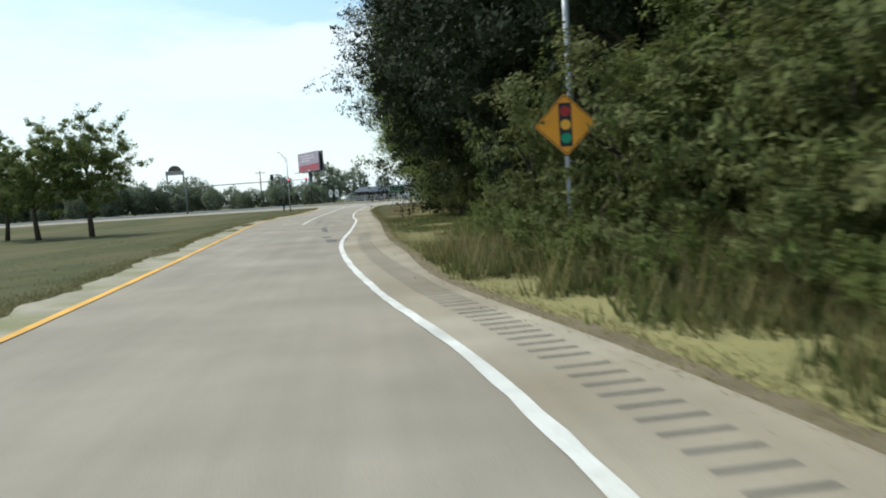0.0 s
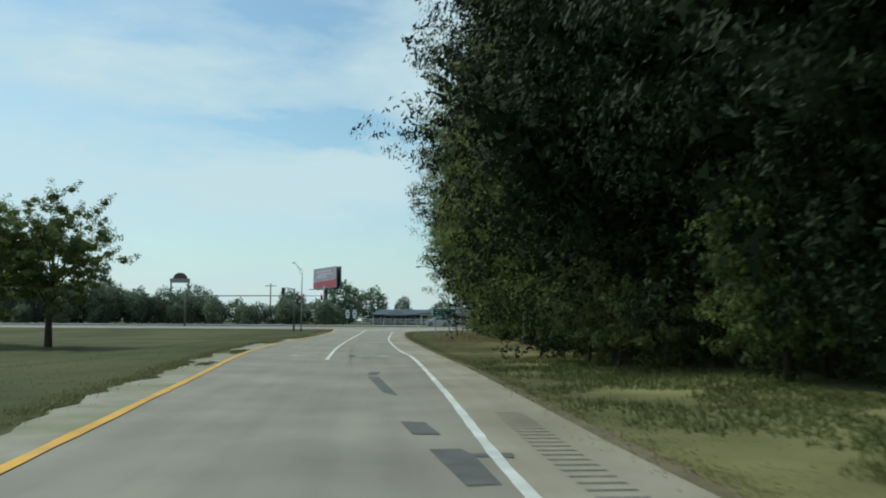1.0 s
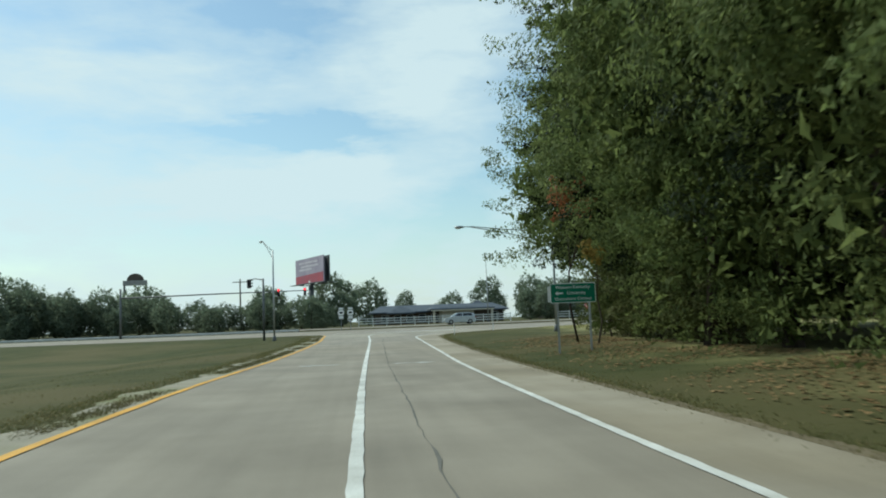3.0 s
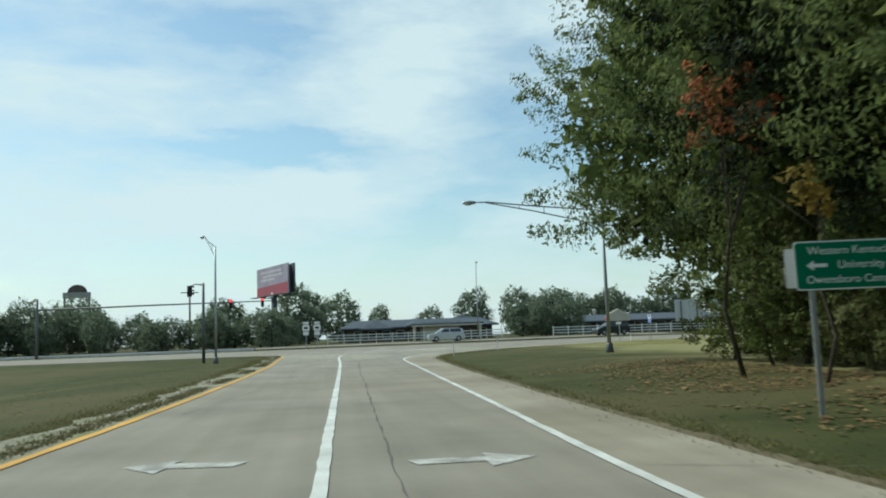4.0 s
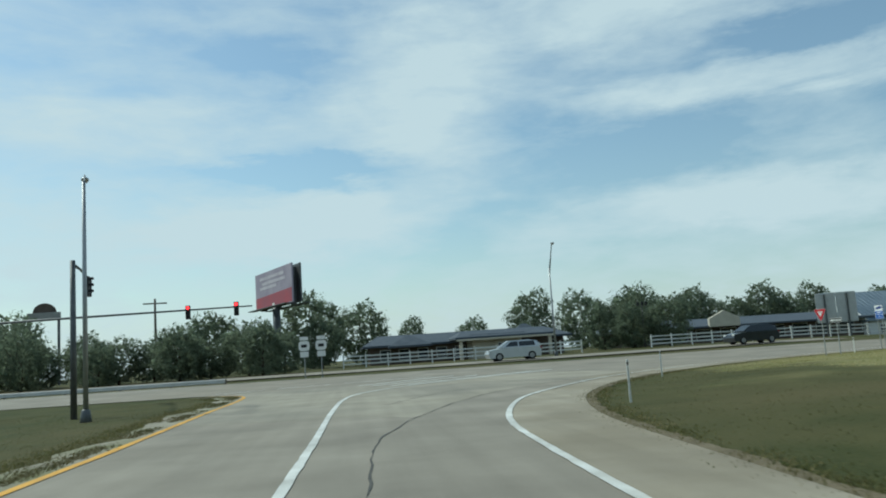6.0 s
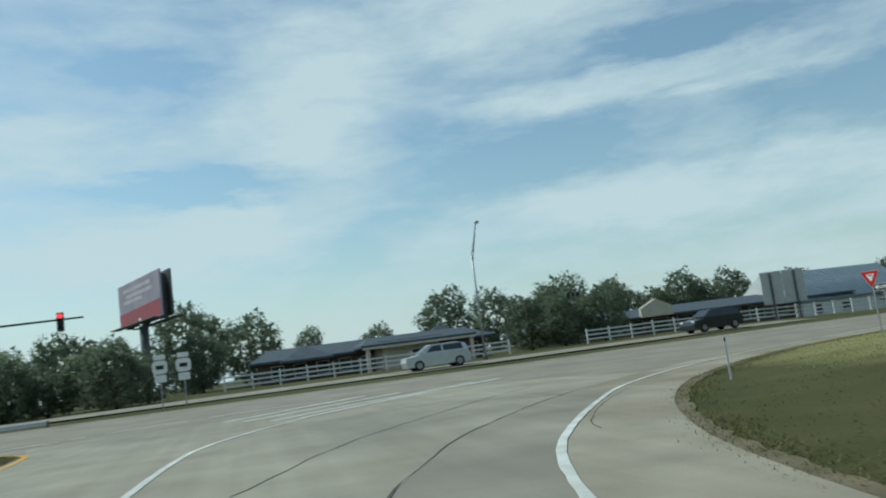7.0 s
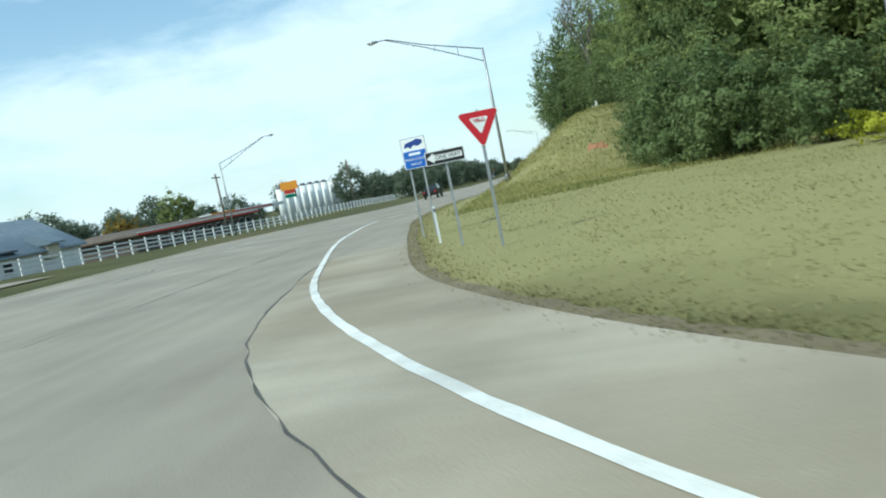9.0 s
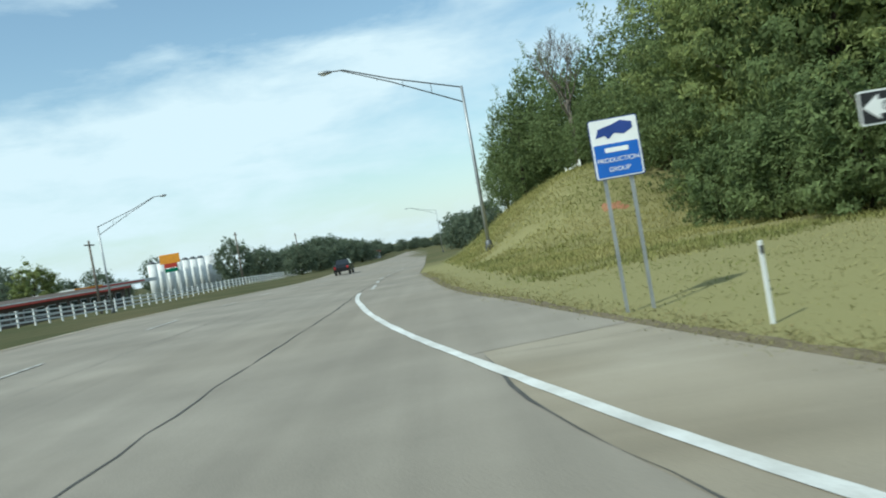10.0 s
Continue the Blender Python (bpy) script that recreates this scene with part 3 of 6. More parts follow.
gx, gy = spread(-44, 84, 1.25, 2600), spread(-6, 226, 1.25, 2600)
gv = [(x, y, land(x, y)) for y in gy for x in gx]
nx = len(gx)
gf = [(j * nx + i, j * nx + i + 1, (j + 1) * nx + i + 1, (j + 1) * nx + i) for j in range(len(gy) - 1) for i in range(nx - 1)]
tagged(raw("ground", gv, gf, "grass", smooth=True), "mown grass ground with dry straw patches", "ground", kind="structure")


def ribbon(name, line, width, mat, z=0.012, label="", category="road marking", shift=0.0, ragged=0.0, seed=1):
    """A thin strip along a line on the road."""
    rnd = random.Random(seed)
    v, f = [], []
    for i, p in enumerate(line):
        d = line[min(i + 1, len(line) - 1)] - line[max(i - 1, 0)]
        d = d / (np.hypot(*d) + 1e-9)
        nrm = np.array((-d[1], d[0]))
        for s in (0.5, -0.5):
            q = p + nrm * (s * (width + rnd.uniform(-ragged, ragged)) + shift)
            v.append((q[0], q[1], road_z(q[0], q[1]) + z))
        if i:
            f.append((2 * i - 2, 2 * i - 1, 2 * i + 1, 2 * i))
    return tagged(raw(name, v, f, mat), label, category, kind="structure")


def strip(name, a, b, mat, z, label, category):
    """Pavement between two lines of equal count."""
    v = [(*p, road_z(*p) + z) for p in a] + [(*p, road_z(*p) + z) for p in b]
    n = len(a)
    f = [(i, i + 1, n + i + 1, n + i) for i in range(n - 1)]
    return tagged(raw(name, v, f, mat), label, category, kind="structure")


# the highway across the end of the ramp, in cross strips so that its camber shows
xs = [float(v) for v in np.concatenate([np.arange(-400, -40, 12), np.arange(-40, 80, 2), np.arange(80, 401, 10)])]
hv, hf = [], []
for i, x in enumerate(xs):
    n, f = along(NEAR, x), along(FAR, x)
    for k in range(7):
        y = n + (f - n) * k / 6
        hv.append((x, y, road_z(x, y)))
    if i:
        for k in range(6):
            a = (i - 1) * 7 + k
            hf.append((a, a + 7, a + 8, a + 1))
tagged(raw("road_highway", hv, hf, "highway", smooth=True), "worn grey asphalt highway across the ramp's end", "road", kind="structure")

gut = np.array([(x, along(FAR, x)) for x in xs if -200 < x < 260])
strip("gutter", gut + np.array((0, 0.55)), gut - np.array((0, 0.1)), "shoulder", 0.012, "pale concrete gutter along the highway's far side", "gutter")
fx = [float(v) for v in np.arange(-60, 27, 2.5)]
fv = []
for x in fx:
    for k in range(3):
        y = along(FAR, x) + 7.6 + 3.0 * k
        fv.append((x, y, road_z(x, y) + 0.05))
ff = [(3 * i + k, 3 * i + k + 3, 3 * i + k + 4, 3 * i + k + 1) for i in range(len(fx) - 1) for k in range(2)]
tagged(raw("road_frontage", fv, ff, "asphalt", smooth=True), "narrow asphalt frontage road before the white fence", "road", kind="structure")

# the ramp: lanes between the yellow and the edge line, shoulders outside them
bm = bmesh.new()
left = [p for p in YELLOW]
right = [p for p in EDGE if p[0] < 40]
mouth = [(-24.0, 164.4)] + [(x, along(NEAR, x)) for x in np.arange(-20, 12, 2.0)]
loop = [(p[0], p[1]) for p in left] + mouth
tail = [(p[0], p[1]) for p in right if p[1] < along(NEAR, p[0])]
loop += tail[::-1]
bm.faces.new([bm.verts.new((x, y, 0)) for x, y in loop])
bmesh.ops.triangulate(bm, faces=bm.faces[:])
solo("road_ramp", bm, "asphalt", "worn grey asphalt off-ramp with two lanes", "road", kind="structure")


def resample(line, n=500):
    s = np.r_[0, np.cumsum(np.hypot(*np.diff(line, axis=0).T))]
    u = np.linspace(0, s[-1], n)
    return np.stack([np.interp(u, s, line[:, 0]), np.interp(u, s, line[:, 1])], 1)


def offset(line, d):
    out = []
    for i, p in enumerate(line):
        t = line[min(i + 1, len(line) - 1)] - line[max(i - 1, 0)]
        t = t / (np.hypot(*t) + 1e-9)
        out.append(p + d * np.array((-t[1], t[0])))
    return np.array(out)


rim = offset(resample(YELLOW, 420), 1.05)
rim = np.array([p + np.array((0.55 * bump(p[0], p[1], 2.4, 4) + 0.3 * bump(p[0], p[1], 0.8, 5), 0.0)) for p in rim])
strip("shoulder_left", resample(YELLOW, 420), rim, "gravel", 0.0, "pale gravelly shoulder with ragged grass edge", "shoulder")
k = [i for i, p in enumerate(EDGE) if p[0] < 30]
er = EDGE[:k[-1] + 1]


def nearest_on(line, p):
    return line[int(np.argmin(np.hypot(line[:, 0] - p[0], line[:, 1] - p[1])))]


fine_outer = resample(OUTER, 3000)
es = resample(er, 420)
eo = np.array([nearest_on(fine_outer, p) for p in es])
strip("shoulder_right", eo, es, "shoulder", 0.0, "pale concrete shoulder of the ramp", "shoulder")
ev = resample(EDGE[:len(er) + 60], 700)
cut = int(np.argmax(ev[:, 0] > 4.0))
ribbon("edge_line", ev[:cut + 1], 0.17, "white_paint", 0.012, "white painted edge line", ragged=0.02)
stop = int(np.argmax(ev[:, 0] > 28.5))
ribbon("edge_line", ev[cut:stop], 0.13, "white_paint", 0.012, "thin white painted edge line of the highway", ragged=0.02)
for k, (x, long) in enumerate(((29.6, 4.2), (36.5, 3.0), (43, 3.0), (49.5, 3.0), (56, 3.0), (64, 3.0), (73, 3.0))):
    ribbon("lane_dash", curve([(x, along(NEAR, x) + 2.15), (x + long, along(NEAR, x + long) + 2.15)], 0.7), 0.13, "worn_paint", 0.012, "worn white dash where the ramp joins the highway", seed=120 + k)
ribbon("yellow_line", YELLOW, 0.17, "yellow_paint", 0.012, "yellow painted left edge line", ragged=0.03)
ribbon("lane_line", resample(CENTRE, 240), 0.14, "white_paint", 0.012, "white painted lane line", ragged=0.02)
ribbon("gravel_edge", offset(resample(OUTER, 900), -0.1), 0.34, "edge_dirt", -0.012, "crumbled dirt edge of the shoulder", "shoulder", ragged=0.12, seed=5)


# ---- trees ----
GOLD = (1 + 5 ** 0.5) / 2
ICO_V = np.array([(a, b * GOLD, 0) for a in (-1, 1) for b in (-1, 1)] + [(0, a, b * GOLD) for a in (-1, 1) for b in (-1, 1)] + [(b * GOLD, 0, a) for a in (-1, 1) for b in (-1, 1)], float)
ICO_F = np.array([(i, j, k) if np.dot(np.cross(ICO_V[j] - ICO_V[i], ICO_V[k] - ICO_V[i]), ICO_V[i]) > 0 else (i, k, j) for i, j, k in itertools.combinations(range(12), 3)
                  if max(np.linalg.norm(ICO_V[i] - ICO_V[j]), np.linalg.norm(ICO_V[j] - ICO_V[k]), np.linalg.norm(ICO_V[i] - ICO_V[k])) < 2.1])
ICO_V /= np.hypot(1, GOLD)


LUMPY = 0.42


def lumpiness(q, r, h):
    """How far the crown of a tree bulges in that direction."""
    return 1 + LUMPY * noise.noise((q[0] * 1.7 + r, q[1] * 1.7 + h, q[2] * 1.7)) + 0.3 * noise.noise((q[0] * 4 + h, q[1] * 4, q[2] * 4 + r))


def crown_cloud(rng, h, z0, r, clumps, per, leaf, clump_r=0.9, core=0.0, heart=0.0, spray=1.0):
    """Leaf blades in clumps that fill an uneven crown; returns vertices, faces and some clump centres."""
    th = rng.uniform(0, 2 * np.pi, clumps)
    cz = rng.uniform(-1, 1, clumps)
    rr = rng.uniform(0.15, 1, clumps) ** (0.2 if heart > 0.8 else 0.34 if heart else 0.42)
    s = np.sqrt(1 - cz ** 2)
    d = np.stack([s * np.cos(th), s * np.sin(th), cz], 1)
    lump = np.array([lumpiness(q, r, h) for q in d])
    c = d * (rr * lump)[:, None] * np.array((r, r, (h - z0) / 2)) + np.array((0, 0, (h + z0) / 2))
    n = clumps * per
    size = clump_r * 0.5 * rng.uniform(0.6, 1.3, clumps)
    idx = np.repeat(np.arange(clumps), per)
    # every clump is a spray of leaves that tapers outwards and a little up
    axis = d * np.array((1, 1, 0.55)) + rng.normal(0, 0.3, (clumps, 3)) + np.array((0, 0, 0.3))
    axis /= np.linalg.norm(axis, axis=1)[:, None]
    t = rng.uniform(0, 1, n) ** 0.8
    ball = rng.normal(0, 1, (n, 3))
    ball *= np.minimum(1.0, 1.5 / np.linalg.norm(ball, axis=1))[:, None]
    off = axis[idx] * ((2.4 * t - 0.9) * spray * size[idx])[:, None] + ball * (size[idx] * (0.72 - 0.5 * spray * t))[:, None] * np.array((1, 1, 0.8))
    p = c[idx] + off
    face = off / (np.linalg.norm(off, axis=1)[:, None] + 1e-6) * 0.5 + d[idx] * 0.7 + rng.normal(0, 0.42, (n, 3))
    face[:, 2] += 0.35
    u = np.cross(face, rng.normal(0, 1, (n, 3)))
    u /= np.linalg.norm(u, axis=1)[:, None] + 1e-9
    w = np.cross(u, face)
    w /= np.linalg.norm(w, axis=1)[:, None] + 1e-9
    sz = (leaf * rng.uniform(0.6, 1.3, n))[:, None]
    blade = np.stack([p - u * sz * 0.5 - w * sz * 0.25, p - u * sz * 0.5 + w * sz * 0.25, p + u * sz * 0.5], 1)[p[:, 2] > 0.12].reshape(-1, 3)
    verts, faces = [blade], np.arange(len(blade)).reshape(-1, 3).tolist()
    if core:  # inside every clump a ragged shell of larger leaf pieces
        shell = ICO_V[ICO_F][None] * rng.uniform(0.7, 1.15, (clumps, 20, 1, 1)) + rng.normal(0, 0.15, (clumps, 20, 3, 3))
        shell = shell * (size * np.maximum(core, 0.6 - 0.35 * rr))[:, None, None, None] * np.array((1, 1, 0.75)) + (c - axis * size[:, None] * 0.35)[:, None, None]
        shell = shell[shell[..., 2].min(2) > 0.1].reshape(-1, 3)
        faces += (len(blade) + np.arange(len(shell)).reshape(-1, 3)).tolist()
        verts.append(shell)
    if heart:  # the shaded inside of the crown: leafy twigs at all angles over a lumpy form
        m = 1500 if spray < 1 else 6000
        q = rng.normal(0, 1, (m, 3))
        q /= np.linalg.norm(q, axis=1)[:, None]
        far = heart * np.array([lumpiness(k, r, h) for k in q]) * rng.uniform(0.8, 1.04, m)
        q = q * far[:, None] * np.array((r, r, (h - z0) / 2)) + np.array((0, 0, (h + z0) / 2))
        piece = q[:, None] + np.clip(rng.normal(0, 1, (m, 3, 3)), -1.3, 1.3) * ((0.08 if spray < 1 else 0.036) * r)
        piece = piece[piece[..., 2].min(1) > 0.05].reshape(-1, 3)
        faces += (sum(len(k) for k in verts) + np.arange(len(piece)).reshape(-1, 3)).tolist()
        verts.append(piece)
    verts = np.concatenate(verts)
    return verts, faces, c


def tree(name, seed, h, r, z0, clumps, per, leaf, mat, trunk_r, label, category="tree", clump_r=0.9, limbs=9, group="", core=0.0, heart=0.0, spray=1.0):
    rng, rnd = np.random.default_rng(seed), random.Random(seed)
    root = thing(name, 0, 0, 0, label=label, category=category, group=group)
    v, f, c = crown_cloud(rng, h, z0, r, clumps, per, leaf, clump_r=clump_r, core=core, heart=heart, spray=spray)
    crown = raw("crown", v.tolist(), f, mat, root)
    tagged(crown, kind="stuff")
    bm = bmesh.new()
    top = h * 0.82
    lean = [(rnd.uniform(-0.3, 0.3) * k, rnd.uniform(-0.3, 0.3) * k) for k in range(5)]
    pts = [(lean[k][0], lean[k][1], top * k / 4 - (0.4 if k == 0 else 0)) for k in range(5)]
    tube(bm, pts, [trunk_r * 1.35, trunk_r, trunk_r * 0.75, trunk_r * 0.45, trunk_r * 0.15], 8)
    order = sorted(range(len(c)), key=lambda i: rnd.random())[:limbs]
    for i in order:
        tip = Vector(c[i])
        zb = max(z0 * 0.6, min(tip.z * rnd.uniform(0.35, 0.65), top * 0.8))
        k = zb / top * 4
        a, b = pts[int(k)], pts[min(int(k) + 1, 4)]
        base = Vector(a).lerp(Vector(b), k - int(k))
        mid = base.lerp(tip, 0.5) + Vector((rnd.uniform(-.3, .3), rnd.uniform(-.3, .3), rnd.uniform(0, 0.5)))
        limb = bmesh.new() if trunk_r < 0.051 and limbs > 3 and category == "tree" else bm  # a slender tree's few limbs are parts
        tube(limb, [base, mid, tip], [trunk_r * 0.36, trunk_r * 0.2, trunk_r * 0.06], 5, cap=False)
        if limb is not bm:
            part("branch", limb, "bark", root)
    part("trunk", bm, "bark", root)
    return root


def put(ob, x, y, rz=0.0, s=1.0, sz=None, first=False, dz=0.0):
    m = pose(x, y, land(x, y) + dz, 0, 0, rz) @ Matrix.Diagonal((s, s, sz or s, 1))
    if first:
        ob.matrix_basis = m
        return ob
    c = copy_thing(ob, Matrix())
    c.matrix_basis = m
    return c


def scatter(kinds, places):
    seen, shape = set(), random.Random(len(places))
    for k, x, y, rz, s in places:
        put(kinds[k], x, y, rz, s, s * shape.uniform(0.86, 1.16), first=k not in seen)
        seen.add(k)


WOODS = "trees of the wood beside the ramp"
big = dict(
    a=tree("oak_tree", 11, 19, 5.6, 1.0, 320, 110, 0.17, "leaf_dark", 0.32, "tall broadleaf tree at the wood's edge, shade painted into its leaves", group=WOODS, clump_r=1.4, heart=0.7),
    b=tree("oak_tree", 12, 17, 5.2, 0.8, 300, 110, 0.17, "leaf_dark", 0.28, "tall broadleaf tree at the wood's edge, shade painted into its leaves", group=WOODS, clump_r=1.4, heart=0.7),
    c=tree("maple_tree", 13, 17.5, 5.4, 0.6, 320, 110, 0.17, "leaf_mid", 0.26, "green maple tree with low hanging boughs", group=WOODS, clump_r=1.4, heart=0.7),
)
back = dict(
    a=tree("oak_tree", 14, 19, 6.2, 0.8, 200, 40, 0.5, "leaf_dark", 0.32, "tree inside the wood, its leaves coloured for shade", group=WOODS, clump_r=1.5, limbs=4, heart=0.85),
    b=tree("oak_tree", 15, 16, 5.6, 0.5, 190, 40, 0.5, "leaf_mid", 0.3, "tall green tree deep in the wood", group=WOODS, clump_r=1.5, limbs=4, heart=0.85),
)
rnd = random.Random(5)
spots = []
# shade-darkened leaves before y 66, mostly the lighter kind beyond
for i, y in enumerate(np.arange(38.2, 114, 5.2)):
    near = 2.2 * math.exp(-((y - 72) / 16) ** 2)
    spots.append(("ab"[i % 2] if y < 66 else "cac"[i % 3], at_y(OUTER, y) + 8.2 - near + rnd.uniform(-0.6, 0.7), y + rnd.uniform(-1, 1), rnd.uniform(0, 360), rnd.uniform(0.92, 1.12)))
spots += [("c", 5.7, 70, 40, 1.12), ("b", 4.6, 60.5, 90, 1.22), ("a", 7.8, 50, 300, 1.1), ("c", 2.6, 88, 130, 1.1), ("c", 1.9, 97.5, 250, 1.05)]
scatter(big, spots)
spots = []
for i, y in enumerate(np.arange(22, 122, 7.0)):
    spots.append(("ab"[i % 2], at_y(OUTER, y) + 15.0 + rnd.uniform(-1.5, 1.5), y, rnd.uniform(0, 360), rnd.uniform(1.0, 1.2)))
for i, y in enumerate(np.arange(32, 118, 13.0)):
    spots.append(("ba"[i % 2], at_y(OUTER, y) + 22 + rnd.uniform(-1.5, 1.5), y, rnd.uniform(0, 360), rnd.uniform(1.0, 1.2)))
# scaled-down copies added as undergrowth to cover the trunks
spots += [("a", 7.0, 48.5, 30, 0.3), ("b", 6.6, 52.6, 200, 0.32), ("a", 7.4, 55.8, 120, 0.3), ("b", 8.6, 45.0, 260, 0.34), ("b", 5.6, 63.5, 80, 0.28)]
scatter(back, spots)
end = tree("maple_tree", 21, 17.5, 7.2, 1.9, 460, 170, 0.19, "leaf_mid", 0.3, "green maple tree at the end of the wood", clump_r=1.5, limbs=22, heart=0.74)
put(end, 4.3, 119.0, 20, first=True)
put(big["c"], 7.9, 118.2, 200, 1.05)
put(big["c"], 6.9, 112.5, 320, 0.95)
red = tree("young_maple", 22, 7.4, 0.9, 5.2, 14, 60, 0.18, "leaf_red", 0.05, "young maple with red autumn leaves", clump_r=0.6, limbs=6)
put(red, -0.7, 107.2, 0, first=True)
amber = tree("young_maple", 23, 4.4, 0.6, 3.2, 7, 50, 0.17, "leaf_gold", 0.035, "slender young maple with amber leaves", clump_r=0.5, limbs=4)
put(amber, -0.5, 104.3, 0, first=True)

# shrubs in front of the wood
shrub = dict(
    a=tree("shrub", 31, 3.0, 1.6, 0.1, 60, 60, 0.15, "weed", 0.05, "tall olive green roadside shrub", "shrub", 0.6, 5, "roadside shrubs"),
    b=tree("shrub", 32, 2.2, 1.5, 0.05, 52, 60, 0.14, "leaf_light", 0.05, "light green roadside shrub", "shrub", 0.6, 5, "roadside shrubs"),
    c=tree("shrub", 33, 4.4, 1.9, 0.1, 80, 60, 0.15, "weed", 0.07, "tall olive green roadside shrub", "shrub", 0.7, 6, "roadside shrubs"),
)
sapling = tree("sapling", 34, 7.6, 2.3, 0.4, 120, 70, 0.17, "leaf_light", 0.08, "tall olive green sapling in the roadside brush", "sapling", 0.95, 8, "roadside saplings", 0.5)
for i, (x, y, k) in enumerate(((10.4, 32.5, 1.0), (11.6, 29.0, 1.05), (9.9, 27.2, 0.85), (12.6, 34.5, 1.1), (9.0, 30.8, 0.72), (13.2, 31.2, 1.15), (11.4, 25.2, 0.9), (10.2, 22.8, 0.8), (8.1, 33.6, 0.55))):
    put(sapling, x, y, i * 77, k, first=i == 0)
spots = []
for i in range(30):
    y = 17.5 + i * 0.8 + rnd.uniform(-0.3, 0.3)
    clear = 7.6 if 24 < y < 29.9 else 4.6 + 0.095 * (y - 10) if y > 33 else 0.0
    spots.append(("acb"[i % 3], max(clear, at_y(OUTER, y) + 2.7) + rnd.uniform(0, 1.6) + (1.6 if y > 34 else 0), y, rnd.uniform(0, 360), rnd.uniform(0.75, 1.0)))
for i in range(24):
    y = 17 + i * 0.95 + rnd.uniform(-0.3, 0.3)
    spots.append(("bab"[i % 3], at_y(OUTER, y) + 1.5 + 0.03 * (y - 17) + rnd.uniform(0, 0.6), y, rnd.uniform(0, 360), rnd.uniform(0.32, 0.55)))
for i in range(14):
    y = 40 + i * 5.4 + rnd.uniform(-1, 1)
    spots.append(("abc"[i % 3], at_y(OUTER, y) + 6.2 + rnd.uniform(0, 1.5), y, rnd.uniform(0, 360), rnd.uniform(0.6, 0.95)))
for i in range(14):
    y = 42 + i * 2.3
    spots.append(("abc"[i % 3], at_y(OUTER, y) + 6.0 + rnd.uniform(0, 1.2), y, rnd.uniform(0, 360), rnd.uniform(0.55, 0.8)))
for i in range(11):
    y = 97 + i * 1.7
    spots.append(("cac"[i % 3], at_y(OUTER, y) + 7.4 + rnd.uniform(0, 1.4), y, rnd.uniform(0, 360), rnd.uniform(0.8, 1.15)))
spots += [("c", 4.1, 58.8, 40, 0.8), ("a", 5.1, 57.4, 200, 0.95), ("c", 3.7, 61.2, 300, 0.75), ("a", 4.9, 64.0, 120, 0.9), ("c", 4.7, 75.6, 30, 0.7), ("a", 5.3, 76.6, 250, 0.95), ("b", 4.4, 72.4, 190, 0.9), ("a", 3.9, 83.6, 10, 0.8)]
scatter(shrub, spots)

# trees in the grass to the left of the ramp
lone = tree("ash_tree", 41, 11.0, 4.6, 2.6, 180, 80, 0.24, "leaf_mid", 0.22, "lone green tree standing in the grass", clump_r=1.25, limbs=12, group="trees in the grass", core=0.6)
put(lone, -36.5, 105, 0, 1.2, first=True)
put(lone, -42.0, 104, 130, 1.12)
put(lone, -50.0, 112, 220, 1.05)

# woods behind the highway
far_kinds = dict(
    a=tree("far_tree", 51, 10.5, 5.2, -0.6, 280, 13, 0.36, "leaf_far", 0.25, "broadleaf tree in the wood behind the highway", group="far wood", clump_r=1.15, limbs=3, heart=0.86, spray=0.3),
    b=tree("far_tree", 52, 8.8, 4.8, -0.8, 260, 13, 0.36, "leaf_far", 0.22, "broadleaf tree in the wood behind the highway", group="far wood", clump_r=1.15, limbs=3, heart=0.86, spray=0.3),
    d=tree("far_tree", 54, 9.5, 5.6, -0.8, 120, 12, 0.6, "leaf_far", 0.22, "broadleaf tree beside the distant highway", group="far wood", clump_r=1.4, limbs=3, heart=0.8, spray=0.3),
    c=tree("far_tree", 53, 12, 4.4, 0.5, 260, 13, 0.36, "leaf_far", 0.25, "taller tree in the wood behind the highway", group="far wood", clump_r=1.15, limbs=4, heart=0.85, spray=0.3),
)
spots = []
for i in range(42):
    x = -150 + i * 3.0
    spots.append(("ab"[i % 2], x, 197 + rnd.uniform(0, 8) + max(0, -60 - x) * -0.1, rnd.uniform(0, 360), rnd.uniform(0.72, 0.96) * (0.58 + 0.42 * smooth((-46 - x) / 30))))
for i in range(15):
    spots.append(("cba"[i % 3], -156 + i * 6.8, 211 + rnd.uniform(0, 6), rnd.uniform(0, 360), rnd.uniform(0.62, 0.8)))
for i in range(17):
    spots.append(("ba"[i % 2], -146 + i * 7.4, 193.5 + rnd.uniform(0, 2.5) + max(0, -60 - (-146 + i * 7.4)) * -0.1, rnd.uniform(0, 360), rnd.uniform(0.4, 0.5)))
for x, y, s in ((-30, 236, 0.92), (-24, 246, 0.85), (-17, 262, 0.58), (-6, 276, 0.62), (6, 292, 0.62), (1, 232, 0.74), (-10, 290, 0.6), (8.0, 217, 0.58), (12.0, 219, 0.64), (15.0, 214.5, 0.52), (10.5, 213.5, 0.5), (-27, 226, 0.55), (-40, 222, 0.8)):
    spots.append(("acb"[int(x) % 3], x, y, rnd.uniform(0, 360), s))
for i in range(34):
    spots.append(("abc"[i % 3], 14 + i * 4.2, 258 + i * 1.2 + rnd.uniform(0, 12), rnd.uniform(0, 360), rnd.uniform(0.72, 0.95)))
for i in range(10):
    spots.append(("ab"[i % 2], 180 + i * 26, 330 + i * 7 + rnd.uniform(-8, 8), rnd.uniform(0, 360), rnd.uniform(0.9, 1.3)))
